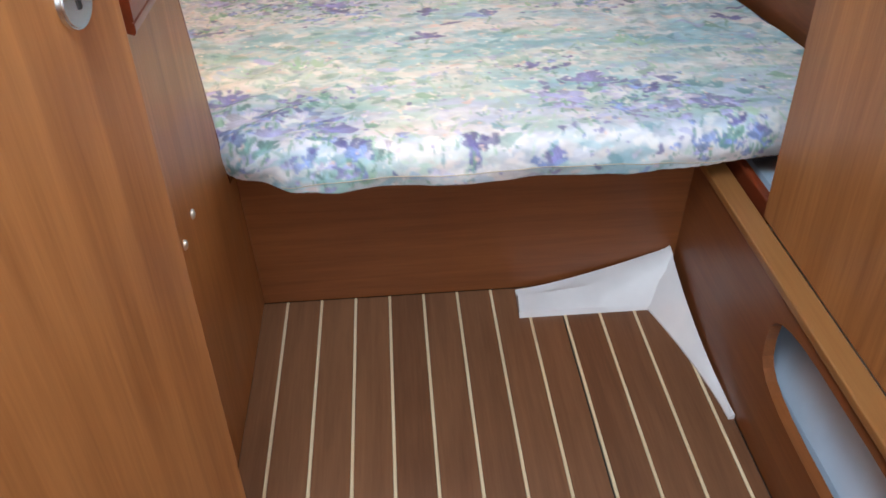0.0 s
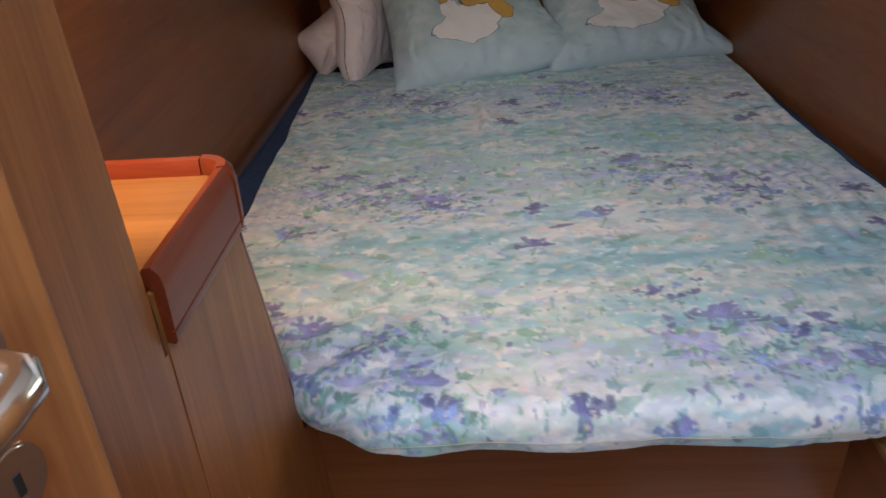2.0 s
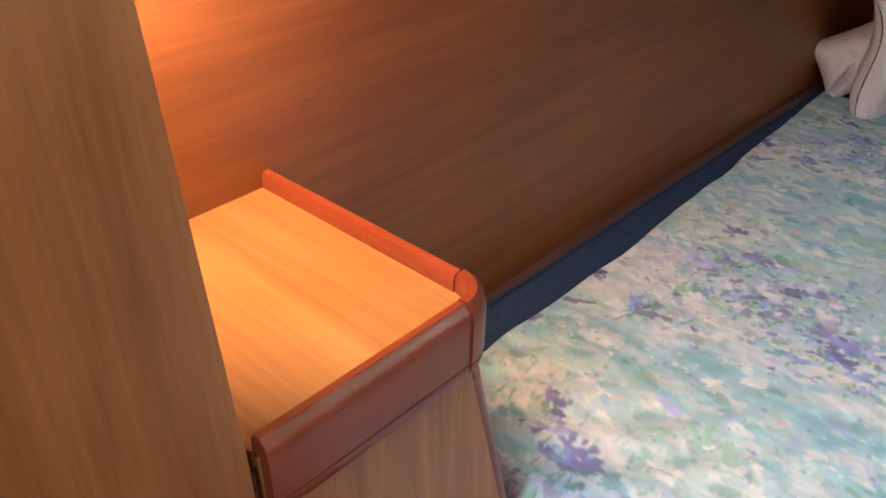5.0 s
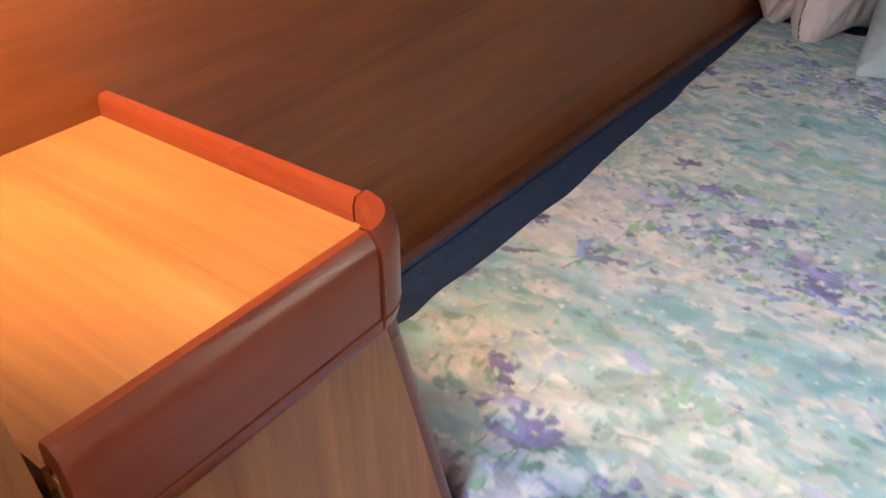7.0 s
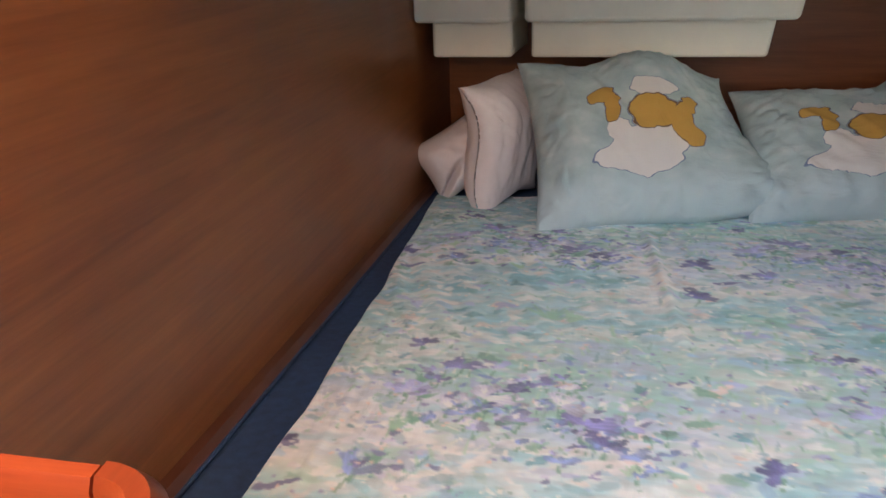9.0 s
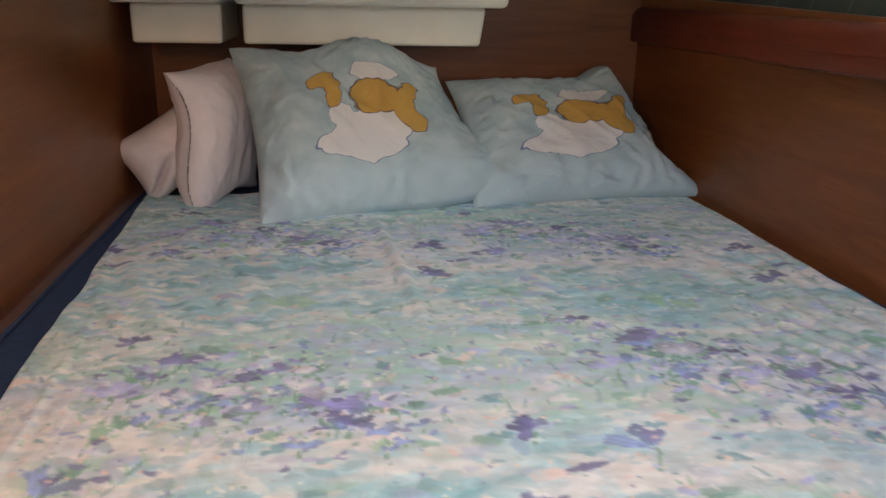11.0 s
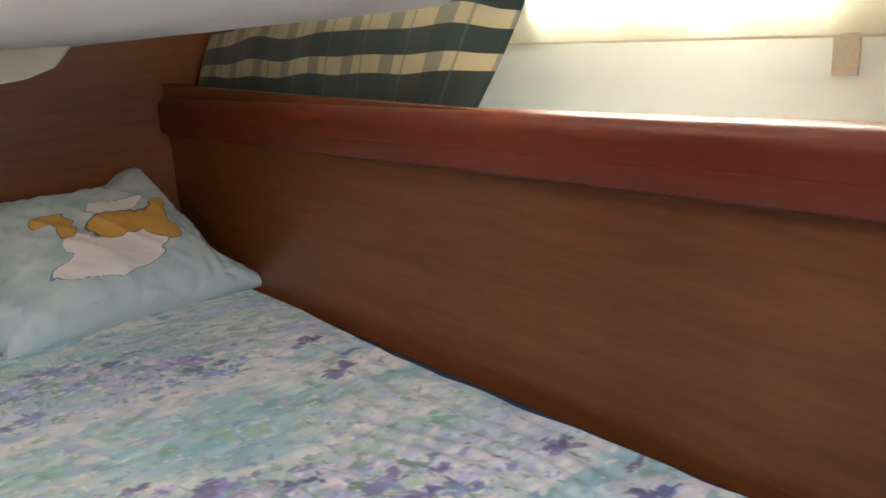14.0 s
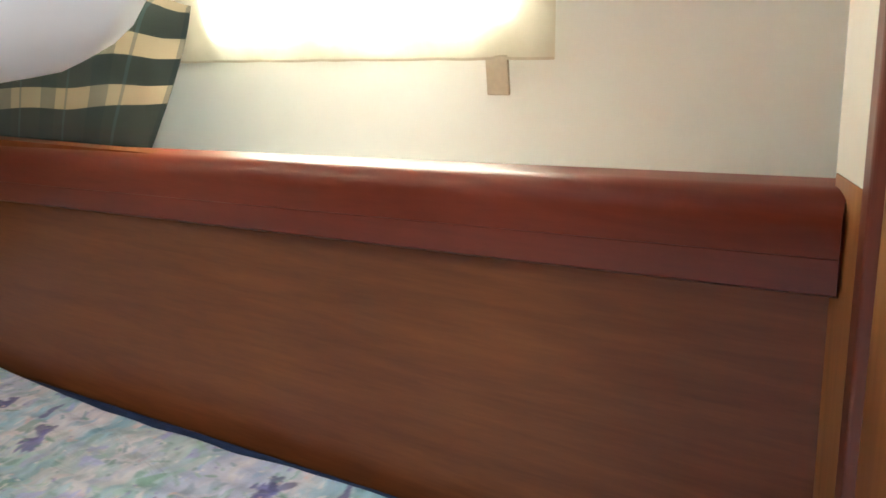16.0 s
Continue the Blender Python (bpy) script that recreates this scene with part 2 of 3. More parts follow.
    for row, (rx, ry, cx, cy) in enumerate(((-0.039, 0.655, 0.593, 0.690), (-0.004, 0.015, 0.650, 0.030), (-0.090, 1.345, 0.517, 1.310))):
        for ax, ay in ((rx, ry), (cx, cy), (2 * rx - cx, 2 * ry - cy)):
            for k in range(12):
                tuft(ax + rng.uniform(-0.08, 0.28), ay - rng.uniform(0.0, 0.26), rng.uniform(0.014, 0.024), greens[rng.integers(4)])
            for k in range(95):
                dx, dy, size, col = clump[rng.integers(len(clump))]
                flower(ax + dx + rng.normal(0, 0.036), ay + dy + rng.normal(0, 0.022), size * rng.uniform(0.35, 0.7), (col, col, blue, lilac, pale, (0.20, 0.38, 0.36))[rng.integers(6)], 2 + rng.integers(3))
            for dx, dy, size, col in clump:
                flower(ax + dx + rng.normal(0, 0.005), ay + dy + rng.normal(0, 0.005), size * 0.9, col, 4)
            for k in range(70):
                dab(ax + rng.uniform(-0.10, 0.34), ay - rng.uniform(-0.05, 0.28), rng.uniform(0.005, 0.013), rng.uniform(0.003, 0.006), rng.uniform(0, 3), (violet, dark, pale, blue, (0.92, 0.89, 0.87))[rng.integers(5)], 0.8)
            # the three lone blossoms, a leaf and a bud beside each clump
            flower(ax + 0.425, ay - 0.194, 0.036, dark, 5)
            flower(ax + 0.425, ay - 0.196, 0.026, dark, 3)
            flower(ax + 0.546, ay - 0.247, 0.044, blue, 3)
            flower(ax + 0.552, ay - 0.236, 0.026, violet, 2)
            dab(ax + 0.470, ay - 0.285, 0.028, 0.007, 0.3, dark, 0.85)
            flower(ax + 0.410, ay - 0.360, 0.038, dark, 4)
            flower(ax + 0.412, ay - 0.358, 0.026, dark, 3)
            flower(ax + 0.555, ay + 0.108, 0.018, violet, 3)
            dab(ax + 0.355, ay - 0.016, 0.024, 0.009, -0.5, (0.24, 0.46, 0.36), 0.85)
            tuft(ax + 0.16, ay - 0.49, 0.040, (0.36, 0.60, 0.48))
            tuft(ax + 0.20, ay - 0.50, 0.034, (0.42, 0.64, 0.52))
    for k in range(3200):
        dab(rng.uniform(left, left + nx * step), rng.uniform(low, low + ny * step), rng.uniform(0.0022, 0.005), rng.uniform(0.0020, 0.0034), rng.uniform(0, 3), ((0.93, 0.91, 0.88), (0.93, 0.91, 0.88), (0.88, 0.67, 0.60), (0.22, 0.40, 0.38), (0.30, 0.29, 0.55))[rng.integers(5)], 0.75)
    sheet = np.array((0.58, 0.66, 0.70)) + (sheet - np.array((0.58, 0.66, 0.70))) * 1.08
    sheet = np.clip(sheet * (1 + 0.05 * cloud(0.02, 0.01, 2))[..., None], 0.05, 0.92)

    def colours(x, y):
        gx, gy = np.clip((x - left) / step, 0, nx - 2), np.clip((y - low) / step, 0, ny - 2)
        ix, iy = gx.astype(int), gy.astype(int)
        fx, fy = (gx - ix)[:, None], (gy - iy)[:, None]
        return (sheet[iy, ix] * (1 - fx) + sheet[iy, ix + 1] * fx) * (1 - fy) + (sheet[iy + 1, ix] * (1 - fx) + sheet[iy + 1, ix + 1] * fx) * fy

    return colours


def floral():
    """Printed cotton: the print comes with the cloth, the weave and small creases are relief."""
    m, nt, b = mat("floral_cotton")
    uv = coords(nt, uv=True)
    att = node(nt, "Attribute")
    att.attribute_name = "print"
    thread = noise_tex(nt, uv, 420, 2, 0.6)
    col = mix(nt, calc(nt, "MULTIPLY", thread.outputs["Fac"], 0.16), att.outputs["Color"], (0.90, 0.88, 0.86))
    nt.links.new(col, b.inputs["Base Color"])
    b.inputs["Roughness"].default_value = 0.85
    b.inputs["Sheen Weight"].default_value = 0.15
    weave = noise_tex(nt, uv, 700, 1)
    cr = node(nt, "Mapping")
    cr.inputs["Scale"].default_value = (1.0, 0.35, 1)
    cr.inputs["Rotation"].default_value = (0, 0, radians(-18))
    nt.links.new(uv, cr.inputs["Vector"])
    fold = noise_tex(nt, cr.outputs[0], 22, 3, 0.5, 0.8)
    bump(nt, b, calc(nt, "ADD", calc(nt, "MULTIPLY", weave.outputs["Fac"], 0.05), fold.outputs["Fac"]), 0.60, 0.008)
    return m


FLORAL = floral()


def pillow_print():
    """Pale blue cotton with a plain ochre and white printed patch."""
    m, nt, b = mat("printed_pillow_cotton")
    uv = coords(nt, uv=True)
    warp = noise_tex(nt, uv, 9, 2)
    wv = node(nt, "VectorMath", operation="MULTIPLY_ADD")
    nt.links.new(warp.outputs["Color"], wv.inputs[0])
    wv.inputs[1].default_value = (0.09, 0.09, 0)
    nt.links.new(uv, wv.inputs[2])
    xyz = node(nt, "SeparateXYZ")
    nt.links.new(wv.outputs[0], xyz.inputs[0])
    X, Y = xyz.outputs[0], xyz.outputs[1]

    def blob(spots):
        f = None
        for cx, cy, rx, ry in spots:
            dx = calc(nt, "DIVIDE", calc(nt, "SUBTRACT", X, cx - 0.030), rx)
            dy = calc(nt, "DIVIDE", calc(nt, "SUBTRACT", Y, cy - 0.045), ry)
            e = calc(nt, "SUBTRACT", 1.0, calc(nt, "ADD", calc(nt, "MULTIPLY", dx, dx), calc(nt, "MULTIPLY", dy, dy)))
            f = e if f is None else calc(nt, "MAXIMUM", f, e)
        return f

    n = noise_tex(nt, uv, 7, 3)
    col = ramp(nt, n.outputs["Fac"], [(0.3, (0.34, 0.42, 0.45)), (0.55, (0.44, 0.52, 0.535)), (0.75, (0.57, 0.60, 0.60))])
    lower = calc(nt, "SMOOTH_MIN", 1.0, calc(nt, "MULTIPLY", calc(nt, "MAXIMUM", calc(nt, "SUBTRACT", 0.34, Y), 0.0), 8.0), 0.2)
    col = mix(nt, lower, col, (0.48, 0.57, 0.61))
    white = blob([(0.53, 0.43, 0.20, 0.09), (0.60, 0.50, 0.16, 0.11), (0.47, 0.58, 0.05, 0.06), (0.64, 0.79, 0.11, 0.05)])
    ochre = blob([(0.63, 0.66, 0.115, 0.095), (0.40, 0.785, 0.060, 0.045), (0.44, 0.71, 0.040, 0.095), (0.79, 0.70, 0.045, 0.045), (0.755, 0.60, 0.055, 0.11), (0.79, 0.52, 0.050, 0.055)])
    ring = calc(nt, "MAXIMUM", white, ochre)
    col = mix(nt, calc(nt, "GREATER_THAN", ring, -0.09), col, (0.17, 0.21, 0.33))
    col = mix(nt, calc(nt, "GREATER_THAN", ring, -0.01), col, (0.72, 0.67, 0.65))
    col = mix(nt, calc(nt, "GREATER_THAN", ochre, 0.0), col, (0.16, 0.10, 0.07))
    col = mix(nt, calc(nt, "GREATER_THAN", ochre, 0.13), col, mix(nt, n.outputs["Fac"], (0.48, 0.26, 0.045), (0.62, 0.36, 0.08)))
    nt.links.new(col, b.inputs["Base Color"])
    b.inputs["Roughness"].default_value = 0.85
    weave = noise_tex(nt, uv, 160, 2)
    fold = noise_tex(nt, uv, 6, 3, 0.5, 1.0)
    bump(nt, b, calc(nt, "ADD", calc(nt, "MULTIPLY", weave.outputs["Fac"], 0.08), fold.outputs["Fac"]), 0.65, 0.012)
    return m


def plaid():
    m, nt, b = mat("green_plaid_cloth")
    uv = coords(nt, uv=True)
    xyz = node(nt, "SeparateXYZ")
    nt.links.new(uv, xyz.inputs[0])
    U, V = xyz.outputs[0], xyz.outputs[1]

    def stripe(a, period, start, width):
        f = calc(nt, "FRACT", calc(nt, "DIVIDE", calc(nt, "SUBTRACT", a, start), period))
        return calc(nt, "LESS_THAN", f, width / period)

    col = (0.42, 0.33, 0.20)
    col = mix(nt, calc(nt, "MULTIPLY", stripe(U, 0.125, 0.02, 0.040), 0.70), col, (0.13, 0.14, 0.11))
    col = mix(nt, calc(nt, "MULTIPLY", calc(nt, "MAXIMUM", stripe(V, 0.078, 0.049, 0.045), calc(nt, "LESS_THAN", V, 0.17)), 0.95), col, (0.006, 0.021, 0.019))
    col = mix(nt, calc(nt, "MULTIPLY", stripe(U, 0.125, 0.085, 0.006), 0.5), col, (0.05, 0.10, 0.10))
    nt.links.new(col, b.inputs["Base Color"])
    b.inputs["Roughness"].default_value = 0.9
    b.inputs["Sheen Weight"].default_value = 0.2
    weave = noise_tex(nt, uv, 500, 1)
    bump(nt, b, weave.outputs["Fac"], 0.3, 0.001)
    return m


def curtain_cloth():
    m, nt, b = mat("cream_curtain_cloth")
    n = noise_tex(nt, coords(nt), 18, 3)
    col = ramp(nt, n.outputs["Fac"], [(0.3, (0.68, 0.63, 0.51)), (0.7, (0.77, 0.72, 0.60))])
    nt.links.new(col, b.inputs["Base Color"])
    b.inputs["Roughness"].default_value = 0.9
    tr = node(nt, "BsdfTranslucent")
    nt.links.new(col, tr.inputs["Color"])
    mx = node(nt, "MixShader")
    mx.inputs[0].default_value = 0.55
    out = nt.nodes["Material Output"]
    nt.links.new(b.outputs[0], mx.inputs[1])
    nt.links.new(tr.outputs[0], mx.inputs[2])
    nt.links.new(mx.outputs[0], out.inputs["Surface"])
    return m


PRINTED, PLAID, CURTAIN = pillow_print(), plaid(), curtain_cloth()
GLASS, gnt, gb = mat("porthole_glass")
gb.inputs["Transmission Weight"].default_value = 1.0
gb.inputs["Roughness"].default_value = 0.02
gb.inputs["Base Color"].default_value = (0.9, 0.93, 0.93, 1)


# ---- building helpers ----
def part(name, bm, material, parent=None, label="", smooth=False):
    me = bpy.data.meshes.new(name)
    bmesh.ops.recalc_face_normals(bm, faces=bm.faces)
    bm.to_mesh(me)
    bm.free()
    me.materials.append(material)
    if smooth:
        for p in me.polygons:
            p.use_smooth = True
        me.set_sharp_from_angle(angle=radians(38))
    ob = new(name, me)
    if parent is not None:
        ob.parent = parent
    if label:
        tagged(ob, label)
    return ob


def thing(name, label, category, group="", kind=""):
    return tagged(new(name), label, category, group, kind)


def block(x0, x1, y0, y1, z0, z1, bevel=0.0, seg=2):
    bm = bmesh.new()
    bmesh.ops.create_cube(bm, size=1, matrix=Matrix.LocRotScale(((x0 + x1) / 2, (y0 + y1) / 2, (z0 + z1) / 2), None, (abs(x1 - x0), abs(y1 - y0), abs(z1 - z0))))
    if bevel:
        bmesh.ops.bevel(bm, geom=bm.edges[:], offset=bevel, segments=seg, affect="EDGES", profile=0.5)
    return bm


def prism(outline, axis, a, b, bevel=0.0, seg=2):
    """A closed outline of pairs, drawn out along axis from a to b."""
    def at(p, h):
        return {"x": (h, p[0], p[1]), "y": (p[0], h, p[1]), "z": (p[0], p[1], h)}[axis]
    bm = bmesh.new()
    lo = [bm.verts.new(at(p, a)) for p in outline]
    hi = [bm.verts.new(at(p, b)) for p in outline]
    n = len(outline)
    bm.faces.new(lo)
    bm.faces.new(hi[::-1])
    for k in range(n):
        bm.faces.new((lo[k], lo[(k + 1) % n], hi[(k + 1) % n], hi[k]))
    bmesh.ops.recalc_face_normals(bm, faces=bm.faces)
    if bevel:
        bmesh.ops.bevel(bm, geom=bm.edges[:], offset=bevel, segments=seg, affect="EDGES", profile=0.5)
    return bm


def sweep(profile, path, closed=True):
    """profile: pairs (out, up); path: rows (x, y, nx, ny, lift), where n is the outward way."""
    bm = bmesh.new()
    rings = []
    for x, y, nx, ny, lift in path:
        rings.append([bm.verts.new((x + nx * o, y + ny * o, u + lift)) for o, u in profile])
    n = len(profile)
    for r0, r1 in zip(rings, rings[1:]):
        for k in range(n if closed else n - 1):
            bm.faces.new((r0[k], r0[(k + 1) % n], r1[(k + 1) % n], r1[k]))
    bm.faces.new(rings[0])
    bm.faces.new(rings[-1][::-1])
    return bm


def grid(nu, nv, f, uvf=None):
    bm = bmesh.new()
    vs = [[bm.verts.new(f(u / nu, v / nv)) for u in range(nu + 1)] for v in range(nv + 1)]
    lay = bm.loops.layers.uv.new("UVMap") if uvf else None
    for v in range(nv):
        for u in range(nu):
            fc = bm.faces.new((vs[v][u], vs[v][u + 1], vs[v + 1][u + 1], vs[v + 1][u]))
            if lay:
                for lp, (a, b) in zip(fc.loops, ((u, v), (u + 1, v), (u + 1, v + 1), (u, v + 1))):
                    lp[lay].uv = uvf(a / nu, b / nv)
    return bm


def smoothstep(a, b, x):
    t = max(0.0, min(1.0, (x - a) / (b - a)))
    return t * t * (3 - 2 * t)


def structure(name, bm, material, smooth=False):
    return tagged(part(name, bm, material, None, "", smooth), kind="structure")


def rod(points, radius, sides=10):
    """A round bar along points."""
    bm = bmesh.new()
    rings = []
    pts = [Vector(p) for p in points]
    for k, p in enumerate(pts):
        d = (pts[min(k + 1, len(pts) - 1)] - pts[max(k - 1, 0)]).normalized()
        a = d.orthogonal().normalized() if abs(d.z) > 0.9 else d.cross(Vector((0, 0, 1))).normalized()
        c = d.cross(a)
        r = radius[k] if isinstance(radius, (list, tuple)) else radius
        rings.append([bm.verts.new(p + a * r * math.cos(2 * math.pi * s / sides) + c * r * math.sin(2 * math.pi * s / sides)) for s in range(sides)])
    for r0, r1 in zip(rings, rings[1:]):
        for s in range(sides):
            bm.faces.new((r0[s], r0[(s + 1) % sides], r1[(s + 1) % sides], r1[s]))
    bm.faces.new(rings[0][::-1])
    bm.faces.new(rings[-1])
    return bm


# ---- the setting ----
LEFT, AFT, BED = -0.340, 2.00, 0.442


def side_x(y):
    return 1.150 - 0.075 * y


# cabin sole: a dark bearer with teak planks and holly inlays let into it
PITCH, FIRST = 0.07, 0.051
sole = structure("floor", block(-0.45, 1.0, -2.3, 0.02, -0.06, -0.004), BLACK)
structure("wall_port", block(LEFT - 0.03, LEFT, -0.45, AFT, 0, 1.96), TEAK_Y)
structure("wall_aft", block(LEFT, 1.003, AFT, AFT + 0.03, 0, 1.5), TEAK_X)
# unseen walls added to close the room, open forward for the fill lamp
structure("wall_port_forward", block(-0.48, -0.45, -2.3, -0.45, 0, 1.95), TEAK_V)
structure("wall_port_return", block(-0.48, LEFT - 0.03, -0.45, -0.42, 0, 1.95), TEAK_V)
for x0, x1, z0, z1, tail in ((-0.48, 0.0, 0, 1.95, "a"), (0.84, 1.05, 0, 1.95, "b"), (0.0, 0.84, 0, 0.75, "c"), (0.0, 0.84, 1.75, 1.95, "d")):
    structure("wall_forward_" + tail, block(x0, x1, -2.36, -2.33, z0, z1), TEAK_V)
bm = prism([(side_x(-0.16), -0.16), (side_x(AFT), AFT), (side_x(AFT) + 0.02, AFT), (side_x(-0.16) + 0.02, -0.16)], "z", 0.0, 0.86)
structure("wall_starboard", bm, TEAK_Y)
# another unseen closing wall, added on the starboard side
structure("wall_starboard_forward", block(1.02, 1.05, -2.3, -0.9, 0, 1.95), TEAK_V)

# berth front, and the board that carries the mattress
structure("berth_front", prism([(0.0, 0.0), (-0.040, 0.337), (-0.022, 0.337), (0.018, 0.0)], "x", 0.0025, 0.90), TEAK_X)
structure("berth_board", prism([(LEFT, -0.050), (-0.022, -0.050), (0.01, -0.05), (0.2, -0.12), (0.83, -0.11), (1.10, -0.08), (side_x(AFT), AFT), (LEFT, AFT)], "z", 0.338, 0.356), TEAK_X)

# low side panel with its oval hand-hole, the pale ledge on top
hole = []
for k in range(28):
    a = 2 * math.pi * k / 28
    cx, cz = math.cos(a), math.sin(a)
    hole.append((-0.710 + 0.285 * math.copysign(abs(cx) ** 0.5, cx), 0.208 + 0.078 * math.copysign(abs(cz) ** 0.6, cz)))
bm = bmesh.new()
XP = 0.850


def ring_pt(p):
    """The point of the panel's outline that lies beyond p, seen from the hole's middle."""
    dy, dz = p[0] + 0.710, p[1] - 0.20
    ty = (0.710 if dy > 0 else 0.590) / max(abs(dy), 1e-6)
    tz = (0.11 if dz > 0 else 0.20) / max(abs(dz), 1e-6)
    t = min(ty, tz)
    return (-0.710 + dy * t, 0.20 + dz * t)


for x in (XP, XP + 0.018):
    vi = [bm.verts.new((x, *p)) for p in hole]
    vo = [bm.verts.new((x, *ring_pt(p))) for p in hole]
    for k in range(28):
        q = (k + 1) % 28
        bm.faces.new((vi[k], vi[q], vo[q], vo[k]))
bm.verts.ensure_lookup_table()
for k in range(28):
    q = (k + 1) % 28
    bm.faces.new((bm.verts[k], bm.verts[q], bm.verts[56 + q], bm.verts[56 + k]))
structure("berth_side_panel", bm, TEAK_Y)
structure("berth_ledge", block(0.844, 0.8855, -1.30, -0.02, 0.31, 0.326, 0.003), TEAK_EDGE)
structure("bilge_lining", prism([(0.895, 0.10), (0.95, 0.308), (1.0, 0.308), (0.93, 0.0), (0.885, 0.0)], "y", -1.3, -0.02), PALEBLUE)
structure("ledge_batten", block(0.900, 0.917, -0.25, -0.03, 0.30, 0.338, 0.004), MAHOGANY)

# white moulding in the corner of the sole: an upright flange, a foot and a tail along the side
bm = bmesh.new()
sec = []
N = 14
for k in range(N + 1):
    t = k / N
    x = 0.522 + 0.316 * t
    top = 0.004 + 0.088 * t ** 1.35
    sec.append([(x, -0.012, top), (x, -0.030, top - 0.004), (x, -0.048 - 0.006 * t, top * 0.55 + 0.016), (x - 0.003, -0.094, 0.012), (x - 0.003, -0.098, 0.0), (x, -0.012, 0.0)])
rings = [[bm.verts.new(p) for p in row] for row in sec]
for r0, r1 in zip(rings, rings[1:]):
    for k in range(6):
        bm.faces.new((r0[k], r0[(k + 1) % 6], r1[(k + 1) % 6], r1[k]))
bm.faces.new(rings[0][::-1])
bm.faces.new(rings[-1])
tail = []
for k in range(13):
    t = k / 12
    y = -0.012 - 0.386 * t
    wdt = 0.010 + 0.075 * (1 - t) ** 1.6
    top = 0.010 + 0.085 * (1 - t) ** 2.2
    foot = 0.836 + 0.012 * t
    tail.append([(foot, y, top), (foot - wdt * 0.45, y, top * 0.6 + 0.004), (foot - wdt, y, 0.004), (foot - wdt, y, 0.0), (foot, y, 0.0)])
rings = [[bm.verts.new(p) for p in row] for row in tail]
for r0, r1 in zip(rings, rings[1:]):
    for k in range(5):
        bm.faces.new((r0[k], r0[(k + 1) % 5], r1[(k + 1) % 5], r1[k]))
bm.faces.new(rings[0][::-1])
bm.faces.new(rings[-1])
tagged(part("corner_moulding", bm, GELCOAT, None, "white glass-fibre moulding in the corner of the sole", True), kind="structure")

# hull side above the shelf, with the porthole opening through it
def hull_x(y):
    return 1.475 - 0.03 * y


# the hull's upper part is unseen, carried up to the roof to block sunlight
HZ0, HZ1 = 0.66, 2.05
PY0, PY1, PZ0, PZ1 = 0.375, 1.00, 1.030, 1.28
bm = bmesh.new()


def hull_quad(y0, y1, z0, z1):
    for off, flip in ((0.0, 1), (0.03, 0)):
        vs = [bm.verts.new((hull_x(y) + off, y, z)) for y, z in ((y0, z0), (y1, z0), (y1, z1), (y0, z1))]
        bm.faces.new(vs)


hull_quad(-0.35, AFT + 0.1, HZ0, PZ0)
hull_quad(-0.35, AFT + 0.1, PZ1, HZ1)
hull_quad(-0.35, PY0, PZ0, PZ1)
hull_quad(PY1, AFT + 0.1, PZ0, PZ1)
for (ya, za), (yb, zb) in zip(((PY0, PZ0), (PY1, PZ0), (PY1, PZ1), (PY0, PZ1)), ((PY1, PZ0), (PY1, PZ1), (PY0, PZ1), (PY0, PZ0))):
    bm.faces.new([bm.verts.new(p) for p in ((hull_x(ya), ya, za), (hull_x(yb), yb, zb), (hull_x(yb) + 0.03, yb, zb), (hull_x(ya) + 0.03, ya, za))])
structure("wall_hull_starboard", bm, HULL)
structure("hull_shelf", prism([(side_x(-0.14) + 0.012, -0.14), (side_x(AFT) + 0.012, AFT), (1.46, AFT), (1.54, -0.14)], "z", 0.735, 0.75), HULL)
structure("hull_end_wall", block(1.0035, 1.60, AFT + 0.004, AFT + 0.06, 0.6, 2.0), TEAK_X)
glass = structure("window_1", prism([(PY0, PZ0), (PY1, PZ0), (PY1, PZ1), (PY0, PZ1)], "x", 1.475, 1.481), GLASS)
glass.visible_shadow = False

# deckhead: the underside of the cockpit, low over the berth, turned up with round edges
CE, CZ, CY = 0.965, 1.024, 0.345


def deckhead(u, v):
    x = LEFT - 0.02 + (CE + 0.30 - LEFT) * u
    y = CY - 0.30 + (AFT + 0.33 - CY) * v
    ex = CE - 0.080 * (y - 0.5)
    dx, dy = max(0.0, x - (ex - 0.10)), max(0.0, (CY + 0.22) - y)
    d = math.hypot(dx / 0.10, dy / 0.22)
    if d <= 1e-6:
        return (x, y, CZ)
    a = min(d, 1.0) * math.pi / 2
    kx, ky = (dx / 0.10) / d, (dy / 0.22) / d
    rise = max(0.0, d - 1.0) * 0.30
    return (min(x, ex - 0.10) + 0.10 * kx * math.sin(a), max(y, CY + 0.22) - 0.22 * ky * math.sin(a), CZ + (0.10 * kx * kx + 0.16 * ky * ky) * (1 - math.cos(a)) + rise)


tagged(part("ceiling", grid(60, 60, deckhead), CEIL, None, "", True), kind="structure")
# unseen roof added to stop daylight leaking in, open at the companionway
bm = block(-0.5, 1.7, -2.35, AFT + 0.1, 1.95, 1.98)
bmesh.ops.delete(bm, geom=bm.faces[:], context="FACES")
for x0, x1, y0, y1 in ((-0.5, 0.0, -2.35, 2.3), (0.84, 1.75, -2.35, 2.3), (0.0, 0.84, -2.35, -1.85), (0.0, 0.84, -0.9, 2.3)):
    b2 = block(x0, x1, y0, y1, 1.95, 1.98)
    tmp = bpy.data.meshes.new("tmp")
    b2.to_mesh(tmp)
    b2.free()
    bm.from_mesh(tmp)
    bpy.data.meshes.remove(tmp)
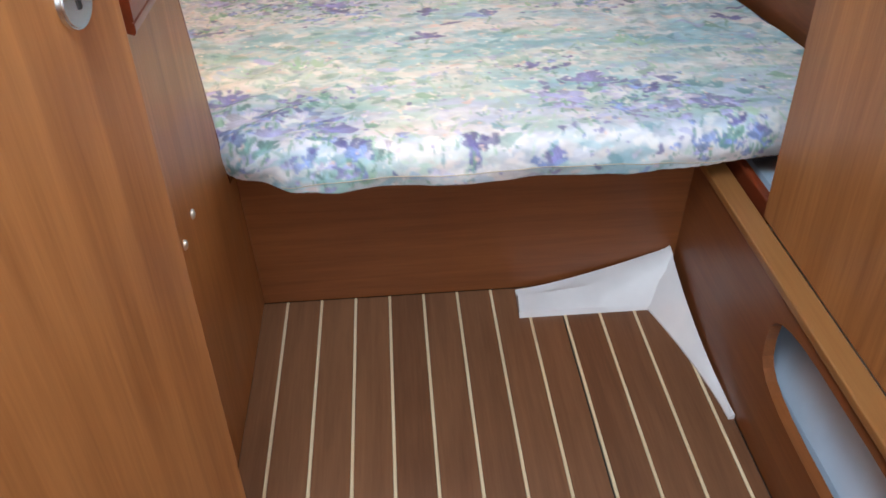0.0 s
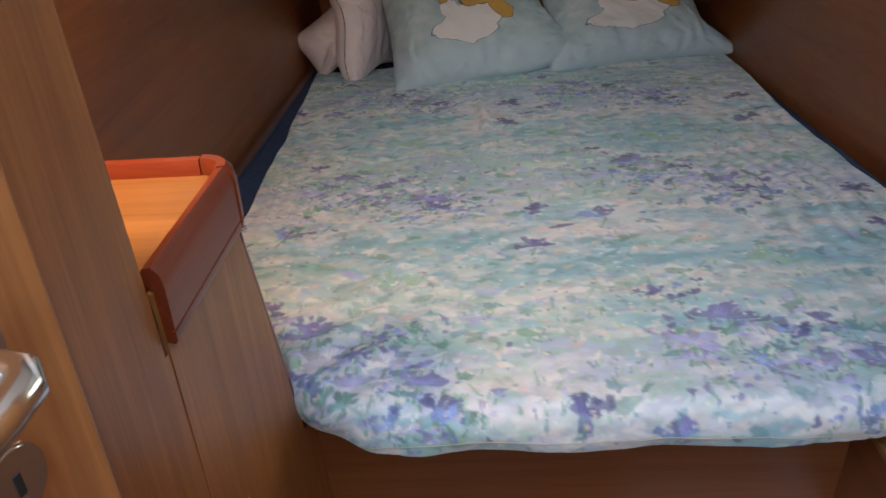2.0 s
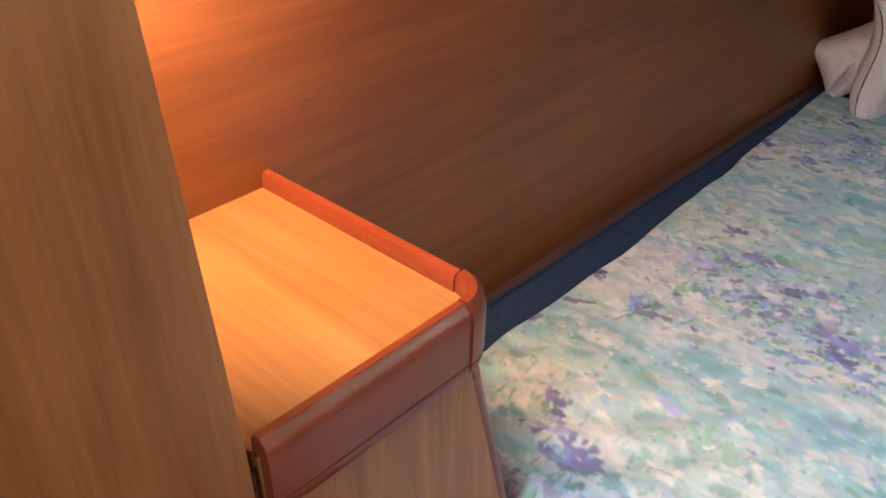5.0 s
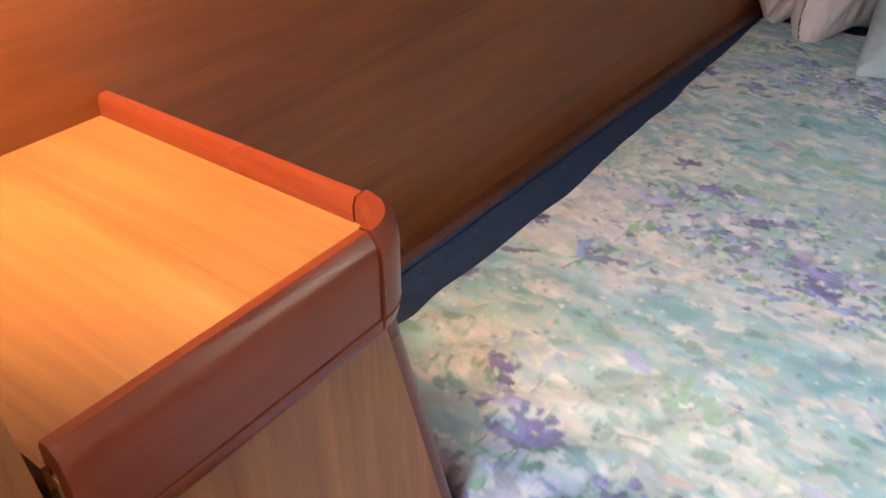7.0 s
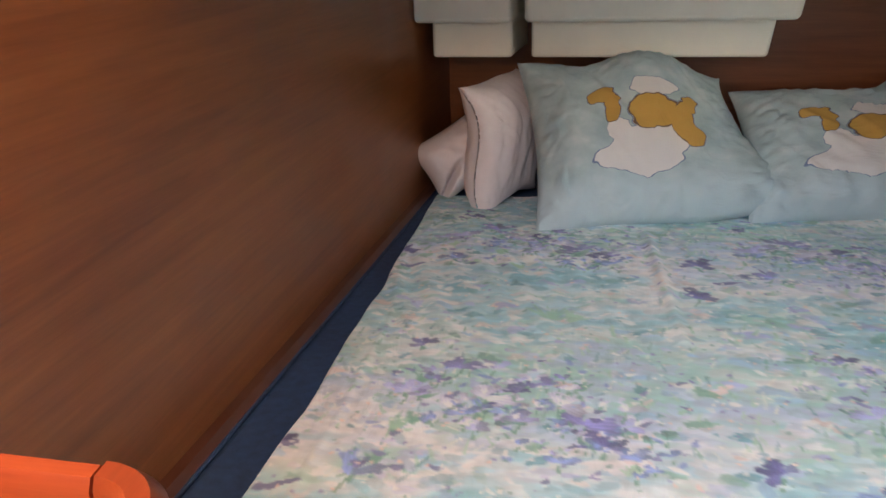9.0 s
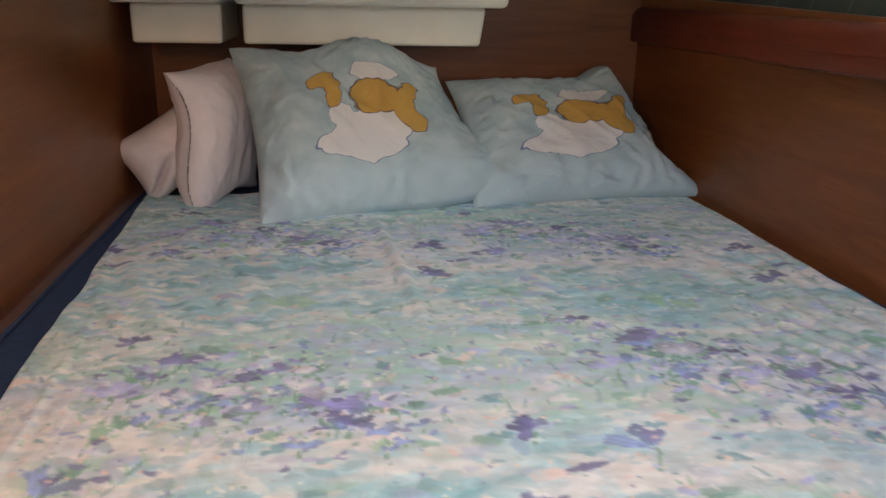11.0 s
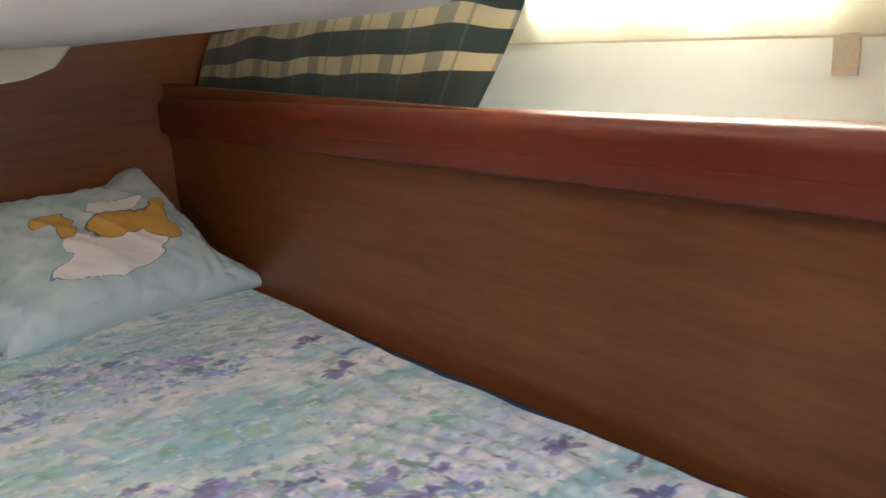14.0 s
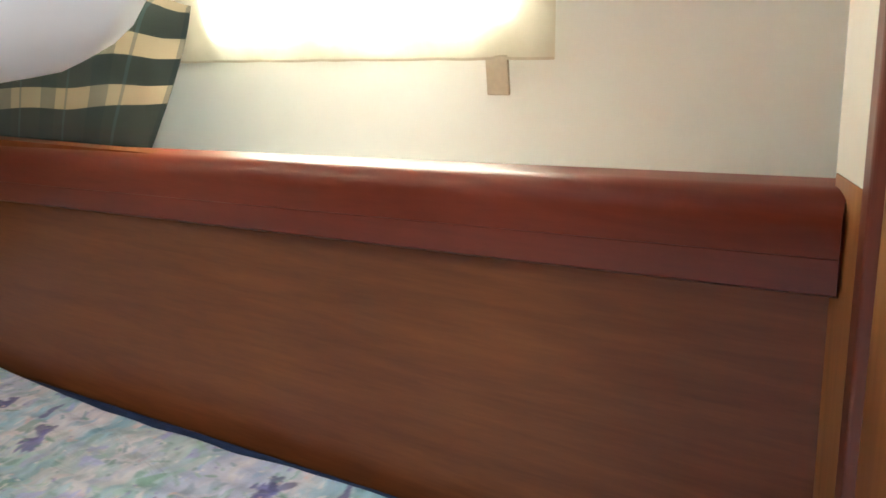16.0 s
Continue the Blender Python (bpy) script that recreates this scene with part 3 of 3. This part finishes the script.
structure("ceiling_forward", bm, CEIL)

# panel between the side of the berth and the locker, pale above the shelf; mahogany edge post
A, B, C = (1.166, -0.146), (1.112, -0.184), (0.904, -0.262)
structure("wall_locker_end", prism([A, B, (B[0], B[1] - 0.018), (A[0] + 0.01, A[1] - 0.018)], "z", 0.33, 0.896), TEAK_V)
structure("wall_locker_end_upper", prism([(1.52, -0.146), A, (B[0], B[1] + 0.001), (B[0], B[1] - 0.018), (1.52, -0.166)], "z", 0.897, 1.95), LINER)
structure("locker_post", prism([(1.118, -0.176), (1.090, -0.187), (1.084, -0.200), (1.090, -0.210), (1.118, -0.203)], "z", 0.33, 1.95, 0.004, 3), MAHOGANY_V)
structure("locker_front", prism([(1.086, -0.198), C, (C[0], C[1] - 0.015), (1.086, -0.213)], "z", 0.33, 1.95), TEAK_V)
structure("locker_side", block(0.886, 0.904, -1.60, -0.262, 0.327, 1.95), TEAK_V)

# batten along the port wall at mattress height
structure("wall_batten", prism([(LEFT, 0.40), (LEFT + 0.022, 0.40), (LEFT + 0.022, 0.436), (LEFT + 0.014, 0.446), (LEFT, 0.448)], "y", -0.070, AFT), DARKBATTEN)

# ---- mahogany capping rail on the starboard side ----
rail = thing("capping_rail", "varnished mahogany capping rail with a rounded top along the berth side", "rail")
prof = [(0.0, 0.781), (0.019, 0.781), (0.023, 0.786), (0.024, 0.826), (0.0205, 0.8275), (0.0205, 0.8295), (0.024, 0.831), (0.024, 0.866)]
for k in range(1, 8):
    a = math.pi / 2 * k / 7
    prof.append((0.024 - 0.026 * (1 - math.cos(a)), 0.866 + 0.029 * math.sin(a)))
prof += [(-0.030, 0.895), (-0.030, 0.872), (-0.004, 0.872)]
path = []
for k in range(13):
    y = -0.158 + (AFT + 0.156) * k / 12
    path.append((side_x(y), y, -1.0, -0.075, -0.008))
lower = [(-0.004, 0.796), (0.017, 0.796), (0.0225, 0.800), (0.024, 0.806), (0.024, 0.8324), (0.0235, 0.8330), (-0.004, 0.8330)]
upper = [(-0.004, 0.8332), (0.0235, 0.8332), (0.0240, 0.8338), (0.024, 0.861)] + [(o, u - 0.006) for o, u in prof[8:]]
part("lower_moulding", sweep(lower, path), MAHOGANY_RAIL, rail, "", True)
part("rounded_cap", sweep(upper, path), MAHOGANY_RAIL, rail, "glossy rounded cap", True)

# ---- port shelf cabinet ----
CX, CY0, CY1 = 0.002, -0.426, -0.162
cab = thing("shelf_cabinet", "teak cabinet with an open shelf top inside a mahogany fiddle", "cabinet")
part("side_panel", prism([(CY0, 0.0), (0.012, 0.0), (-0.028, 0.336), (-0.085, 0.340), (-0.183, 0.750), (-0.183, 0.80), (CY0, 0.80)], "x", -0.018, CX), TEAK_V, cab)
part("back_panel", prism([(-0.086, 0.36), (-0.178, 0.744), (-0.178, 0.80), (-0.164, 0.80), (-0.164, 0.744), (-0.072, 0.36)], "x", LEFT, -0.020), TEAK_X, cab)
part("corner_strip", rod([(-0.0150, -0.086, 0.345), (-0.0150, -0.182, 0.75)], 0.0175, 14), MAHOGANY_V, cab, "dark red corner strip", True)
part("shelf_board", block(LEFT, -0.010, CY0, CY1 - 0.006, 0.794, 0.808), TEAK_SHELF, cab, "pale teak shelf board")
part("edge_band", block(LEFT, -0.006, CY0 - 0.003, CY0, 0.792, 0.809), TEAK_EDGE, cab)
fid = [(0.0, 0.747), (0.008, 0.744), (0.011, 0.748), (0.011, 0.7575), (0.009, 0.7585), (0.009, 0.7595), (0.011, 0.7605), (0.012, 0.806), (0.010, 0.821), (0.003, 0.829), (-0.005, 0.828), (-0.008, 0.822), (-0.008, 0.808), (0.0, 0.808)]
part("fiddle_side", sweep(fid, [(CX, CY0, 1, 0, 0), (CX, -0.1965, 1, 0, 0)]), MAHOGANY, cab, "glossy mahogany fiddle rail", True)
arc = []
for k in range(11):
    a = math.pi / 2 * k / 10
    arc.append((CX - 0.033 + 0.033 * math.cos(a), -0.195 + 0.033 * math.sin(a), math.cos(a), math.sin(a), 0.001))
part("fiddle_corner", sweep([(o + (0.0022 if o > 0 and u > 0.75 else 0.0), u) for o, u in fid], arc), MAHOGANY, cab, "rounded mahogany corner piece", True)
part("fiddle_back", sweep(fid, [(-0.033, CY1, 0, 1, 0), (LEFT + 0.001, CY1, 0, 1, 0)]), MAHOGANY_X, cab, "", True)
part("fiddle_end", block(-0.0175, 0.0, -0.4345, -0.4300, 0.7365, 0.792, 0.002), DARKBATTEN, cab, "dark end grain under the fiddle")
for y, z in ((-0.346, 0.450), (-0.412, 0.443)):
    bm = bmesh.new()
    bmesh.ops.create_uvsphere(bm, u_segments=12, v_segments=8, radius=0.0078, matrix=Matrix.LocRotScale((CX + 0.001, y, z), None, (0.5, 1, 1)))
    part("screw", bm, STEEL, cab, "", True)

# ---- door, standing open, and the partition behind it ----
structure("wall_door_partition", prism([(-0.80, 0.0), (-0.4268, 0.0), (-0.4268, 0.735), (-0.4350, 0.735), (-0.4350, 0.80), (-0.482, 1.95), (-0.80, 1.95)], "x", -0.022, 0.0005), TEAK_V)
door = thing("cabin_door", "teak cabin door standing open with a chrome lever handle", "door")


def door_at(d, o=0.0):
    """A point of the door, d metres from its free edge and o metres out of its face."""
    return (0.094 - 0.191 * d + 0.982 * o, -0.705 - 0.982 * d - 0.191 * o)


part("leaf", prism([door_at(0), door_at(0.53), door_at(0.53, -0.022), door_at(0, -0.022)], "z", 0.04, 1.82, 0.003), TEAK_V, door)


def disc(d, z, r, h, name, parent, label):
    b2 = bmesh.new()
    bmesh.ops.create_cone(b2, cap_ends=True, segments=36, radius1=r, radius2=r * 0.93, depth=h, matrix=Matrix.Translation((*door_at(d, h / 2), z)) @ Euler((0, radians(90), radians(-11))).to_matrix().to_4x4())
    bmesh.ops.bevel(b2, geom=[e for e in b2.edges if len(e.link_faces) == 2 and e.calc_face_angle(0) > 0.6], offset=0.0012, segments=2, affect="EDGES")
    return part(name, b2, CHROME, parent, label, True)


disc(0.064, 0.976, 0.0235, 0.007, "rose", door, "round chrome rose")
pts = [(0.064, 0.0, 0.976), (0.064, 0.022, 0.976), (0.065, 0.034, 0.975), (0.072, 0.041, 0.973), (0.089, 0.042, 0.970), (0.124, 0.041, 0.964), (0.154, 0.039, 0.959), (0.162, 0.039, 0.958)]
part("lever", rod([(*door_at(d, o), z) for d, o, z in pts], [0.0085, 0.0085, 0.0095, 0.0100, 0.0098, 0.0092, 0.0085, 0.005], 16), CHROME, door, "chrome lever", True)
plate = disc(0.065, 0.902, 0.0220, 0.005, "lock_rose", door, "round chrome key plate")
q = [door_at(0.0675, 0.0048), door_at(0.0625, 0.0048), door_at(0.0625, 0.0056), door_at(0.0675, 0.0056)]
part("keyhole", prism(q, "z", 0.895, 0.908), BLACK, plate)

# ---- mattress and floral cover ----
def front_y(x):
    k = max(0.0, (0.20 - x) / 0.21)
    r = max(0.0, (x - 0.60) / 0.36)
    y = min(-0.190 + 0.092 * k * k + 0.045 * r * r, 0.05)
    return y + (-0.062 - y) * smoothstep(0.0, 0.03, -x)


def cover_left(y):
    return -0.250 - 0.058 * max(0.0, y - 0.52) - 0.010 * smoothstep(0.1, -0.1, y)


def cover_right(y):
    return min(1.043 + 0.112 * max(0.0, 1.06 - max(y, 0.15)), side_x(y) - 0.003) - 0.014 * smoothstep(1.15, 0.75, y)


def cover(u, v):
    L = v * 1.94
    xl = cover_left(1.61 - L)
    x = xl + 0.010 * noise.noise((0, L * 4, 1)) * (1 - u) + (cover_right(1.61 - L) - xl) * u
    yf = front_y(x)
    y = 1.61 - L + 0.012 * noise.noise((x * 5, 0.3, 2)) * (1 - v)
    z = BED + 0.001 + 0.005 * math.sin(math.pi * u) * (1 if y > 0 else 1)
    wr = 0.0042 * noise.noise((x * 7 + y * 5, y * 3, 0.0)) + 0.0028 * noise.noise((x * 20 - y * 9, y * 6, 3.0))
    wr += 0.006 * max(0, noise.noise((x * 9 + y * 3.0, y * 1.1, 7.0)) - 0.15) * smoothstep(0.5, 1.3, y)
    crease = x - 0.25 - 0.10 * (1.2 - y)
    wr += 0.010 * math.exp(-(crease / 0.011) ** 2) * smoothstep(0.70, 0.95, y) * smoothstep(1.42, 1.25, y)
    pucker = smoothstep(0.22, 0.08, x) * smoothstep(0.72, 0.88, y) * smoothstep(1.28, 1.10, y)
    wr += 0.0024 * pucker * math.sin((x + 0.38 * y + 0.02 * noise.noise((x * 5, y * 5, 4))) * 2 * math.pi / 0.062)
    pucker = smoothstep(0.66, 0.82, x) * smoothstep(0.05, 0.35, y) * smoothstep(1.3, 1.05, y)
    wr += 0.0017 * pucker * math.sin((x + 0.16 * y + 0.09 * noise.noise((x * 4, y * 4, 6))) * 2 * math.pi / 0.056)
    pucker = smoothstep(0.30, 0.05, x) * smoothstep(0.32, 0.10, y)
    wr += 0.0036 * pucker * math.sin((x * 0.75 - y * 0.66 + 0.03 * noise.noise((x * 4, y * 4, 2))) * 2 * math.pi / 0.085)
    side = x - cover_left(y) - 0.085 + 0.035 * noise.noise((1.5, y * 3, 8)) + 0.03 * y
    wr += (0.0020 * math.exp(-(side / 0.006) ** 2) - 0.0012 * math.exp(-((side - 0.014) / 0.008) ** 2)) * smoothstep(0.0, 0.15, y)
    r = 0.040
    over = (yf + r) - y
    if over > 0:
        a = over / r
        if a < math.pi / 2:
            y, z = yf + r - r * math.sin(a), z - r * (1 - math.cos(a))
        else:
            drop = over - r * math.pi / 2
            fullness = 0.006 * math.sin(x * 21 + 2) * 0.5 + 0.008 * noise.noise((x * 6, drop * 9, 5))
            y, z = yf + 0.010 * smoothstep(0.01, 0.045, drop) + fullness * smoothstep(0, 0.04, drop), z - r - min(drop, 0.040)
            z -= 0.003 * noise.noise((x * 8, 0, 9))
            if drop > 0.040:
                y += min(drop - 0.040, 0.05)
    e = min(u, 1 - u)
    z -= 0.020 * (1 - smoothstep(0, 0.014, e)) + 0.003 * (1 - smoothstep(0, 0.08, e))
    return (x, y, z + wr)


def cover_uv(u, v):
    L = v * 1.94
    xl = cover_left(1.61 - L)
    return (xl + (cover_right(1.61 - L) - xl) * u, 1.61 - L)


bed = thing("mattress", "navy cloth berth mattress under a floral cover", "mattress")
out = [(LEFT + 0.012, -0.04), (-0.2, -0.04), (-0.03, -0.04), (0.05, -0.09), (0.20, -0.155), (0.62, -0.155), (0.96, -0.11), (side_x(-0.1) - 0.004, -0.09), (side_x(AFT) - 0.004, AFT - 0.015), (LEFT + 0.012, AFT - 0.015)]
part("piping", rod([(x, y, 0.431) for x, y in [(LEFT + 0.02, -0.03), (LEFT + 0.02, AFT - 0.02)]], 0.005, 8), NAVY, bed, "", True)
part("core", prism(out, "z", 0.357, 0.428, 0.018, 3), NAVY, bed)


def printed_sheet(name, nu, nv, material):
    """The cover as one fine sheet that carries its print."""
    place = [cover(u / nu, v / nv) for v in range(nv + 1) for u in range(nu + 1)]
    flat = np.array([cover_uv(u / nu, v / nv) for v in range(nv + 1) for u in range(nu + 1)])
    w = nu + 1
    quads = [(v * w + u, (v + 1) * w + u, (v + 1) * w + u + 1, v * w + u + 1) for v in range(nv) for u in range(nu)]
    me = bpy.data.meshes.new(name)
    me.from_pydata(place, [], quads)
    corner = np.empty(len(me.loops), dtype=np.int32)
    me.loops.foreach_get("vertex_index", corner)
    me.uv_layers.new(name="UVMap").data.foreach_set("uv", flat[corner].astype(np.float32).ravel())
    col = np.ones((len(flat), 4), dtype=np.float32)
    col[:, :3] = meadow_print()(flat[:, 0], flat[:, 1])
    me.color_attributes.new("print", "FLOAT_COLOR", "POINT").data.foreach_set("color", col.ravel())
    me.materials.append(material)
    me.shade_smooth()
    return new(name, me)


cloth = tagged(printed_sheet("floral_cover", 460, 640, FLORAL), "wrinkled cotton bed cover printed with mint, cream and violet meadow flowers", "bed cover")


def seam_path(v0):
    """A stitched seam that follows the front of the cover."""
    return [Vector(cover(0.17 + 0.80 * k / 60, v0)) + Vector((0, -0.0002, 0.0)) for k in range(61)]


part("hem_seam", rod(seam_path(0.948), 0.0008, 6), STRAP, cloth, "pale stitched seam", True)

# ---- pillows ----
def pillow(name, m, w, h, t, material, label, seed, shape=None, shift=0.0, group="pillows at the head of the berth"):
    def f(side):
        def g(u, v):
            a, b = 2 * u - 1, 2 * v - 1
            k = (max(0.0, 1 - abs(a) ** 2.6) * max(0.0, 1 - abs(b) ** 2.6)) ** 0.55
            x = w / 2 * a * (1 - 0.10 * (1 - b * b) * abs(a) ** 3 * 0.8)
            y = h / 2 * b * (1 - 0.10 * (1 - a * a) * abs(b) ** 3 * 0.8)
            z = side * (t / 2 * k + 0.002)
            z += 0.008 * k * noise.noise((a * 2.2 + seed, b * 2.2, side)) + 0.006 * k * noise.noise((a * 5 + seed, b * 1.8, side + 3.0))
            rim = smoothstep(0.45, 0.95, max(abs(a), abs(b))) * k * min(1.0, (w / 0.5) ** 2)
            z += side * 0.034 * rim * (abs(noise.noise((a * 7 + seed, b * 7 - a * 3, 5.0))) - 0.22)
            z += side * 0.007 * min(1.0, (w / 0.5) ** 2) * k * max(0.0, 0.16 - abs(noise.noise((a * 2.6 + b * 1.4 + seed, b * 1.1, 11.0)))) * 5
            gather = smoothstep(-0.45, -0.85, b) * k ** 0.5 * min(1.0, (w / 0.5) ** 2)
            z += side * 0.0055 * gather * math.sin(a * 31 + 5 * noise.noise((a * 3, b * 2, seed)))
            slant = noise.noise((a * 3.4 + b * 2.2 + seed, (b - a) * 0.8, 17.0))
            z += side * 0.011 * k * min(1.0, (w / 0.5) ** 2) * max(0.0, 0.25 - abs(slant)) * smoothstep(0.3, -0.6, a) * 4
            if shape:
                x, y, z = shape(a, b, x, y, z)
            return (x, y, z)
        return g
    bm = bmesh.new()
    lay = bm.loops.layers.uv.new("UVMap")
    n = 84
    for side in (1, -1):
        g = f(side)
        vs = [[bm.verts.new(g(i / n, j / n)) for i in range(n + 1)] for j in range(n + 1)]
        for j in range(n):
            for i in range(n):
                fc = bm.faces.new((vs[j][i], vs[j][i + 1], vs[j + 1][i + 1], vs[j + 1][i]))
                for lp, (p, q) in zip(fc.loops, ((i, j), (i + 1, j), (i + 1, j + 1), (i, j + 1))):
                    lp[lay].uv = (p / n + shift, q / n)
    bmesh.ops.remove_doubles(bm, verts=bm.verts, dist=0.0042)
    ob = part(name, bm, material, None, "", True)
    ob.matrix_world = m
    return tagged(ob, label, "pillow", group)


def slump_a(a, b, x, y, z):
    top, low = smoothstep(-0.2, 1.0, b), 1 - smoothstep(-1.0, 0.1, b)
    y += top * (0.028 * math.exp(-((a - 0.10) / 0.33) ** 2) - 0.062 * smoothstep(0.40, 1.0, a) - 0.012 * math.exp(-((a + 0.42) / 0.22) ** 2))
    y += low * 0.035 * smoothstep(0.4, 1.0, a)
    x += low * 0.095 * smoothstep(0.3, 1.0, a) - top * 0.050 * smoothstep(0.2, 1.0, a) + 0.018 * smoothstep(0.5, 1.0, a) - top * 0.006 * smoothstep(-0.3, -1.0, a)
    return x, y, z


def slump_b(a, b, x, y, z):
    top, up = smoothstep(-0.3, 1.0, b), smoothstep(-1.0, -0.2, b)
    y += top * (0.038 * math.exp(-((a - 0.46) / 0.30) ** 4) - 0.028 * smoothstep(0.8, 1.0, a))
    x -= (0.085 * up + 0.060 * smoothstep(-0.2, 1.0, b)) * smoothstep(0.25, 1.0, a)
    return x, y, z


def lean(a, b, x, y, z):
    return x + 0.02 * math.sin(2.2 * b), y - 0.015 * smoothstep(0.2, 1, a), z + 0.022 * math.sin(2.6 * b + 0.4)


def tuck(a, b, x, y, z):
    """A slit between two folds that runs towards the pinched corner."""
    line = (a - b) * 0.7 + 0.12
    slit = math.exp(-(line / 0.07) ** 2) * smoothstep(-0.1, -0.8, (a + b) * 0.7)
    return x, y, z * (1 - 0.75 * slit)


pillow("pillow", pose(0.204, 1.530, 0.569, 52, 0, 15), 0.51, 0.44, 0.17, PRINTED, "pale blue square pillow with an ochre and white printed patch", 1.0, slump_a)
pillow("pillow", pose(0.740, 1.630, 0.528, 46, 0, 10), 0.61, 0.36, 0.16, PRINTED, "pale blue pillow with an ochre and white print, slumped back", 5.0, slump_b, 0.06)
pillow("pillow", pose(-0.128, 1.620, 0.550, 0, -12, 0) @ pose(0, 0, 0, 0, 0, 68) @ pose(0, 0, 0, 86), 0.27, 0.32, 0.15, ROSEWHITE, "pinkish white pillow standing on edge", 9.0, lean)
pillow("pillow", pose(-0.232, 1.665, 0.500, 74, 0, 20) @ Matrix.Rotation(radians(30), 4, "Z"), 0.25, 0.17, 0.18, ROSEWHITE, "pinkish white pillow lying against the port wall", 12.0, tuck)

# ---- aft lockers: pale moulded boxes under the deckhead ----
def locker(x0, x1):
    ob = thing("moulded_locker", "cream moulded locker box under the deckhead", "locker", "lockers over the head of the berth")
    e = 0.026 if x1 > 0 else 0.0
    a = 0.028 if x0 < -0.2 else 0.008
    b = 0.008 if x0 < -0.2 else 0.050
    part("upper_box", prism([(x0, 0.880), (x1, 0.880), (x1 + e, 1.04), (x0, 1.04)], "y", 1.60, AFT, 0.012, 3), LINER, ob)
    part("lower_box", prism([(x0 + a, 0.789), (x1 - b, 0.789), (x1 - b + e * 0.5, 0.8795), (x0 + a, 0.8795)], "y", 1.68, AFT, 0.009, 3), LINER, ob)
    return ob


locker(LEFT, -0.100)
locker(-0.068, 0.548)
bm = prism([(0.555, 0.955), (0.62, 0.962), (0.68, 0.982), (0.725, 1.03), (0.555, 1.03)], "y", 1.65, AFT, 0.006)
tagged(part("moulded_bracket", bm, LINER), "cream moulded bracket beside the locker boxes", "bracket")

# ---- cushion on the side shelf ----
def cushion():
    ob = thing("plaid_cushion", "long green and tan plaid cushion standing on the side shelf", "cushion")
    def face(side):
        def g(u, v):
            a, b = 2 * u - 1, 2 * v - 1
            y = 1.42 - 0.572 * a
            k = (max(0.0, 1 - abs(a) ** 6) * max(0.0, 1 - abs(b) ** 3)) ** 0.5
            z = 0.930 + 0.170 * b * (1 - 0.16 * smoothstep(0.82, 1.0, abs(a))) - 0.018 * noise.noise((a * 3, b, 1)) 
            x = side_x(y) + 0.115 + 0.050 * b - side * ((0.060 if side > 0 else 0.018) * k + 0.0004) + 0.006 * noise.noise((a * 4, b * 2, 8))
            return (x, y - 0.055 * b * smoothstep(0.6, 1, a) + 0.02 * abs(b) ** 3 * smoothstep(0.6, 1, a), z)
        return g
    def uv(u, v):
        return (u * 1.15, v * 0.34)
    part("front", grid(50, 16, face(1), uv), PLAID, ob, "", True)
    part("back", grid(50, 16, face(-1), uv), PLAID, ob, "", True)
    return ob


cushion()

# ---- curtain over the porthole ----
cur = thing("curtain", "cream cloth curtain over the porthole with a stitched hem", "curtain")
def drape(u, v):
    y = 1.105 - 0.820 * u
    z = 0.956 + 0.012 * (1 - u) + 0.38 * v
    return (hull_x(y) - 0.022 - 0.010 * math.sin(u * 40 + 2 * math.sin(v * 3) + 3 * noise.noise((u * 6, v, 2))) * (0.35 + 0.9 * v) - 0.004 * noise.noise((u * 9, v * 3, 0)), y, z)


part("cloth", grid(120, 24, drape), CURTAIN, cur, "", True)
def hem(u, v):
    x, y, z = drape(u, 0)
    return (x - 0.002, y, z - 0.001 + 0.004 * v)


part("hem", grid(120, 1, hem), STRAP, cur, "darker stitched hem")
structure("curtain_track", block(1.40, 1.47, 0.25, 1.14, 1.334, 1.35), WHITEWALL)
tab = part("strap", block(hull_x(0.38) - 0.020, hull_x(0.38) - 0.016, 0.364, 0.403, 0.905, 0.962, 0.0015), STRAP, cur, "beige cloth strap")

# ---- cabin sole, plank by plank ----
def sole_piece(name, x0, x1, material, top):
    bm = block(x0, x1, -2.3, -0.002, -0.010, top, 0.0008, 1)
    return part(name, bm, material, sole)


edges = [0.002] + [FIRST + PITCH * k for k in range(12)] + [0.848]
HW = 0.0027
for k in range(len(edges) - 1):
    a = edges[k] + (HW + 0.0002 if k else 0)
    b = edges[k + 1] - (HW + 0.0002 if k < len(edges) - 2 else 0)
    if k == 8:
        b -= 0.003
    sole_piece("plank", a, b, PLANK, 0.0)
for k in range(12):
    x = FIRST + PITCH * k
    sole_piece("inlay", x - HW, x + HW, HOLLY, 0.0004)

# the berth, its rail, lockers and deckhead run slightly downhill towards the stern
for ob in list(scene.objects):
    top = ob.parent if ob.parent else ob
    if ob.type == "MESH" and top.name.split(".")[0] in ("mattress", "floral_cover", "capping_rail", "moulded_locker", "moulded_bracket", "plaid_cushion", "curtain", "ceiling", "wall_batten", "berth_board", "hull_shelf", "wall_hull_starboard", "window_1"):
        for v in ob.data.vertices:
            v.co.z -= 0.028 * v.co.y
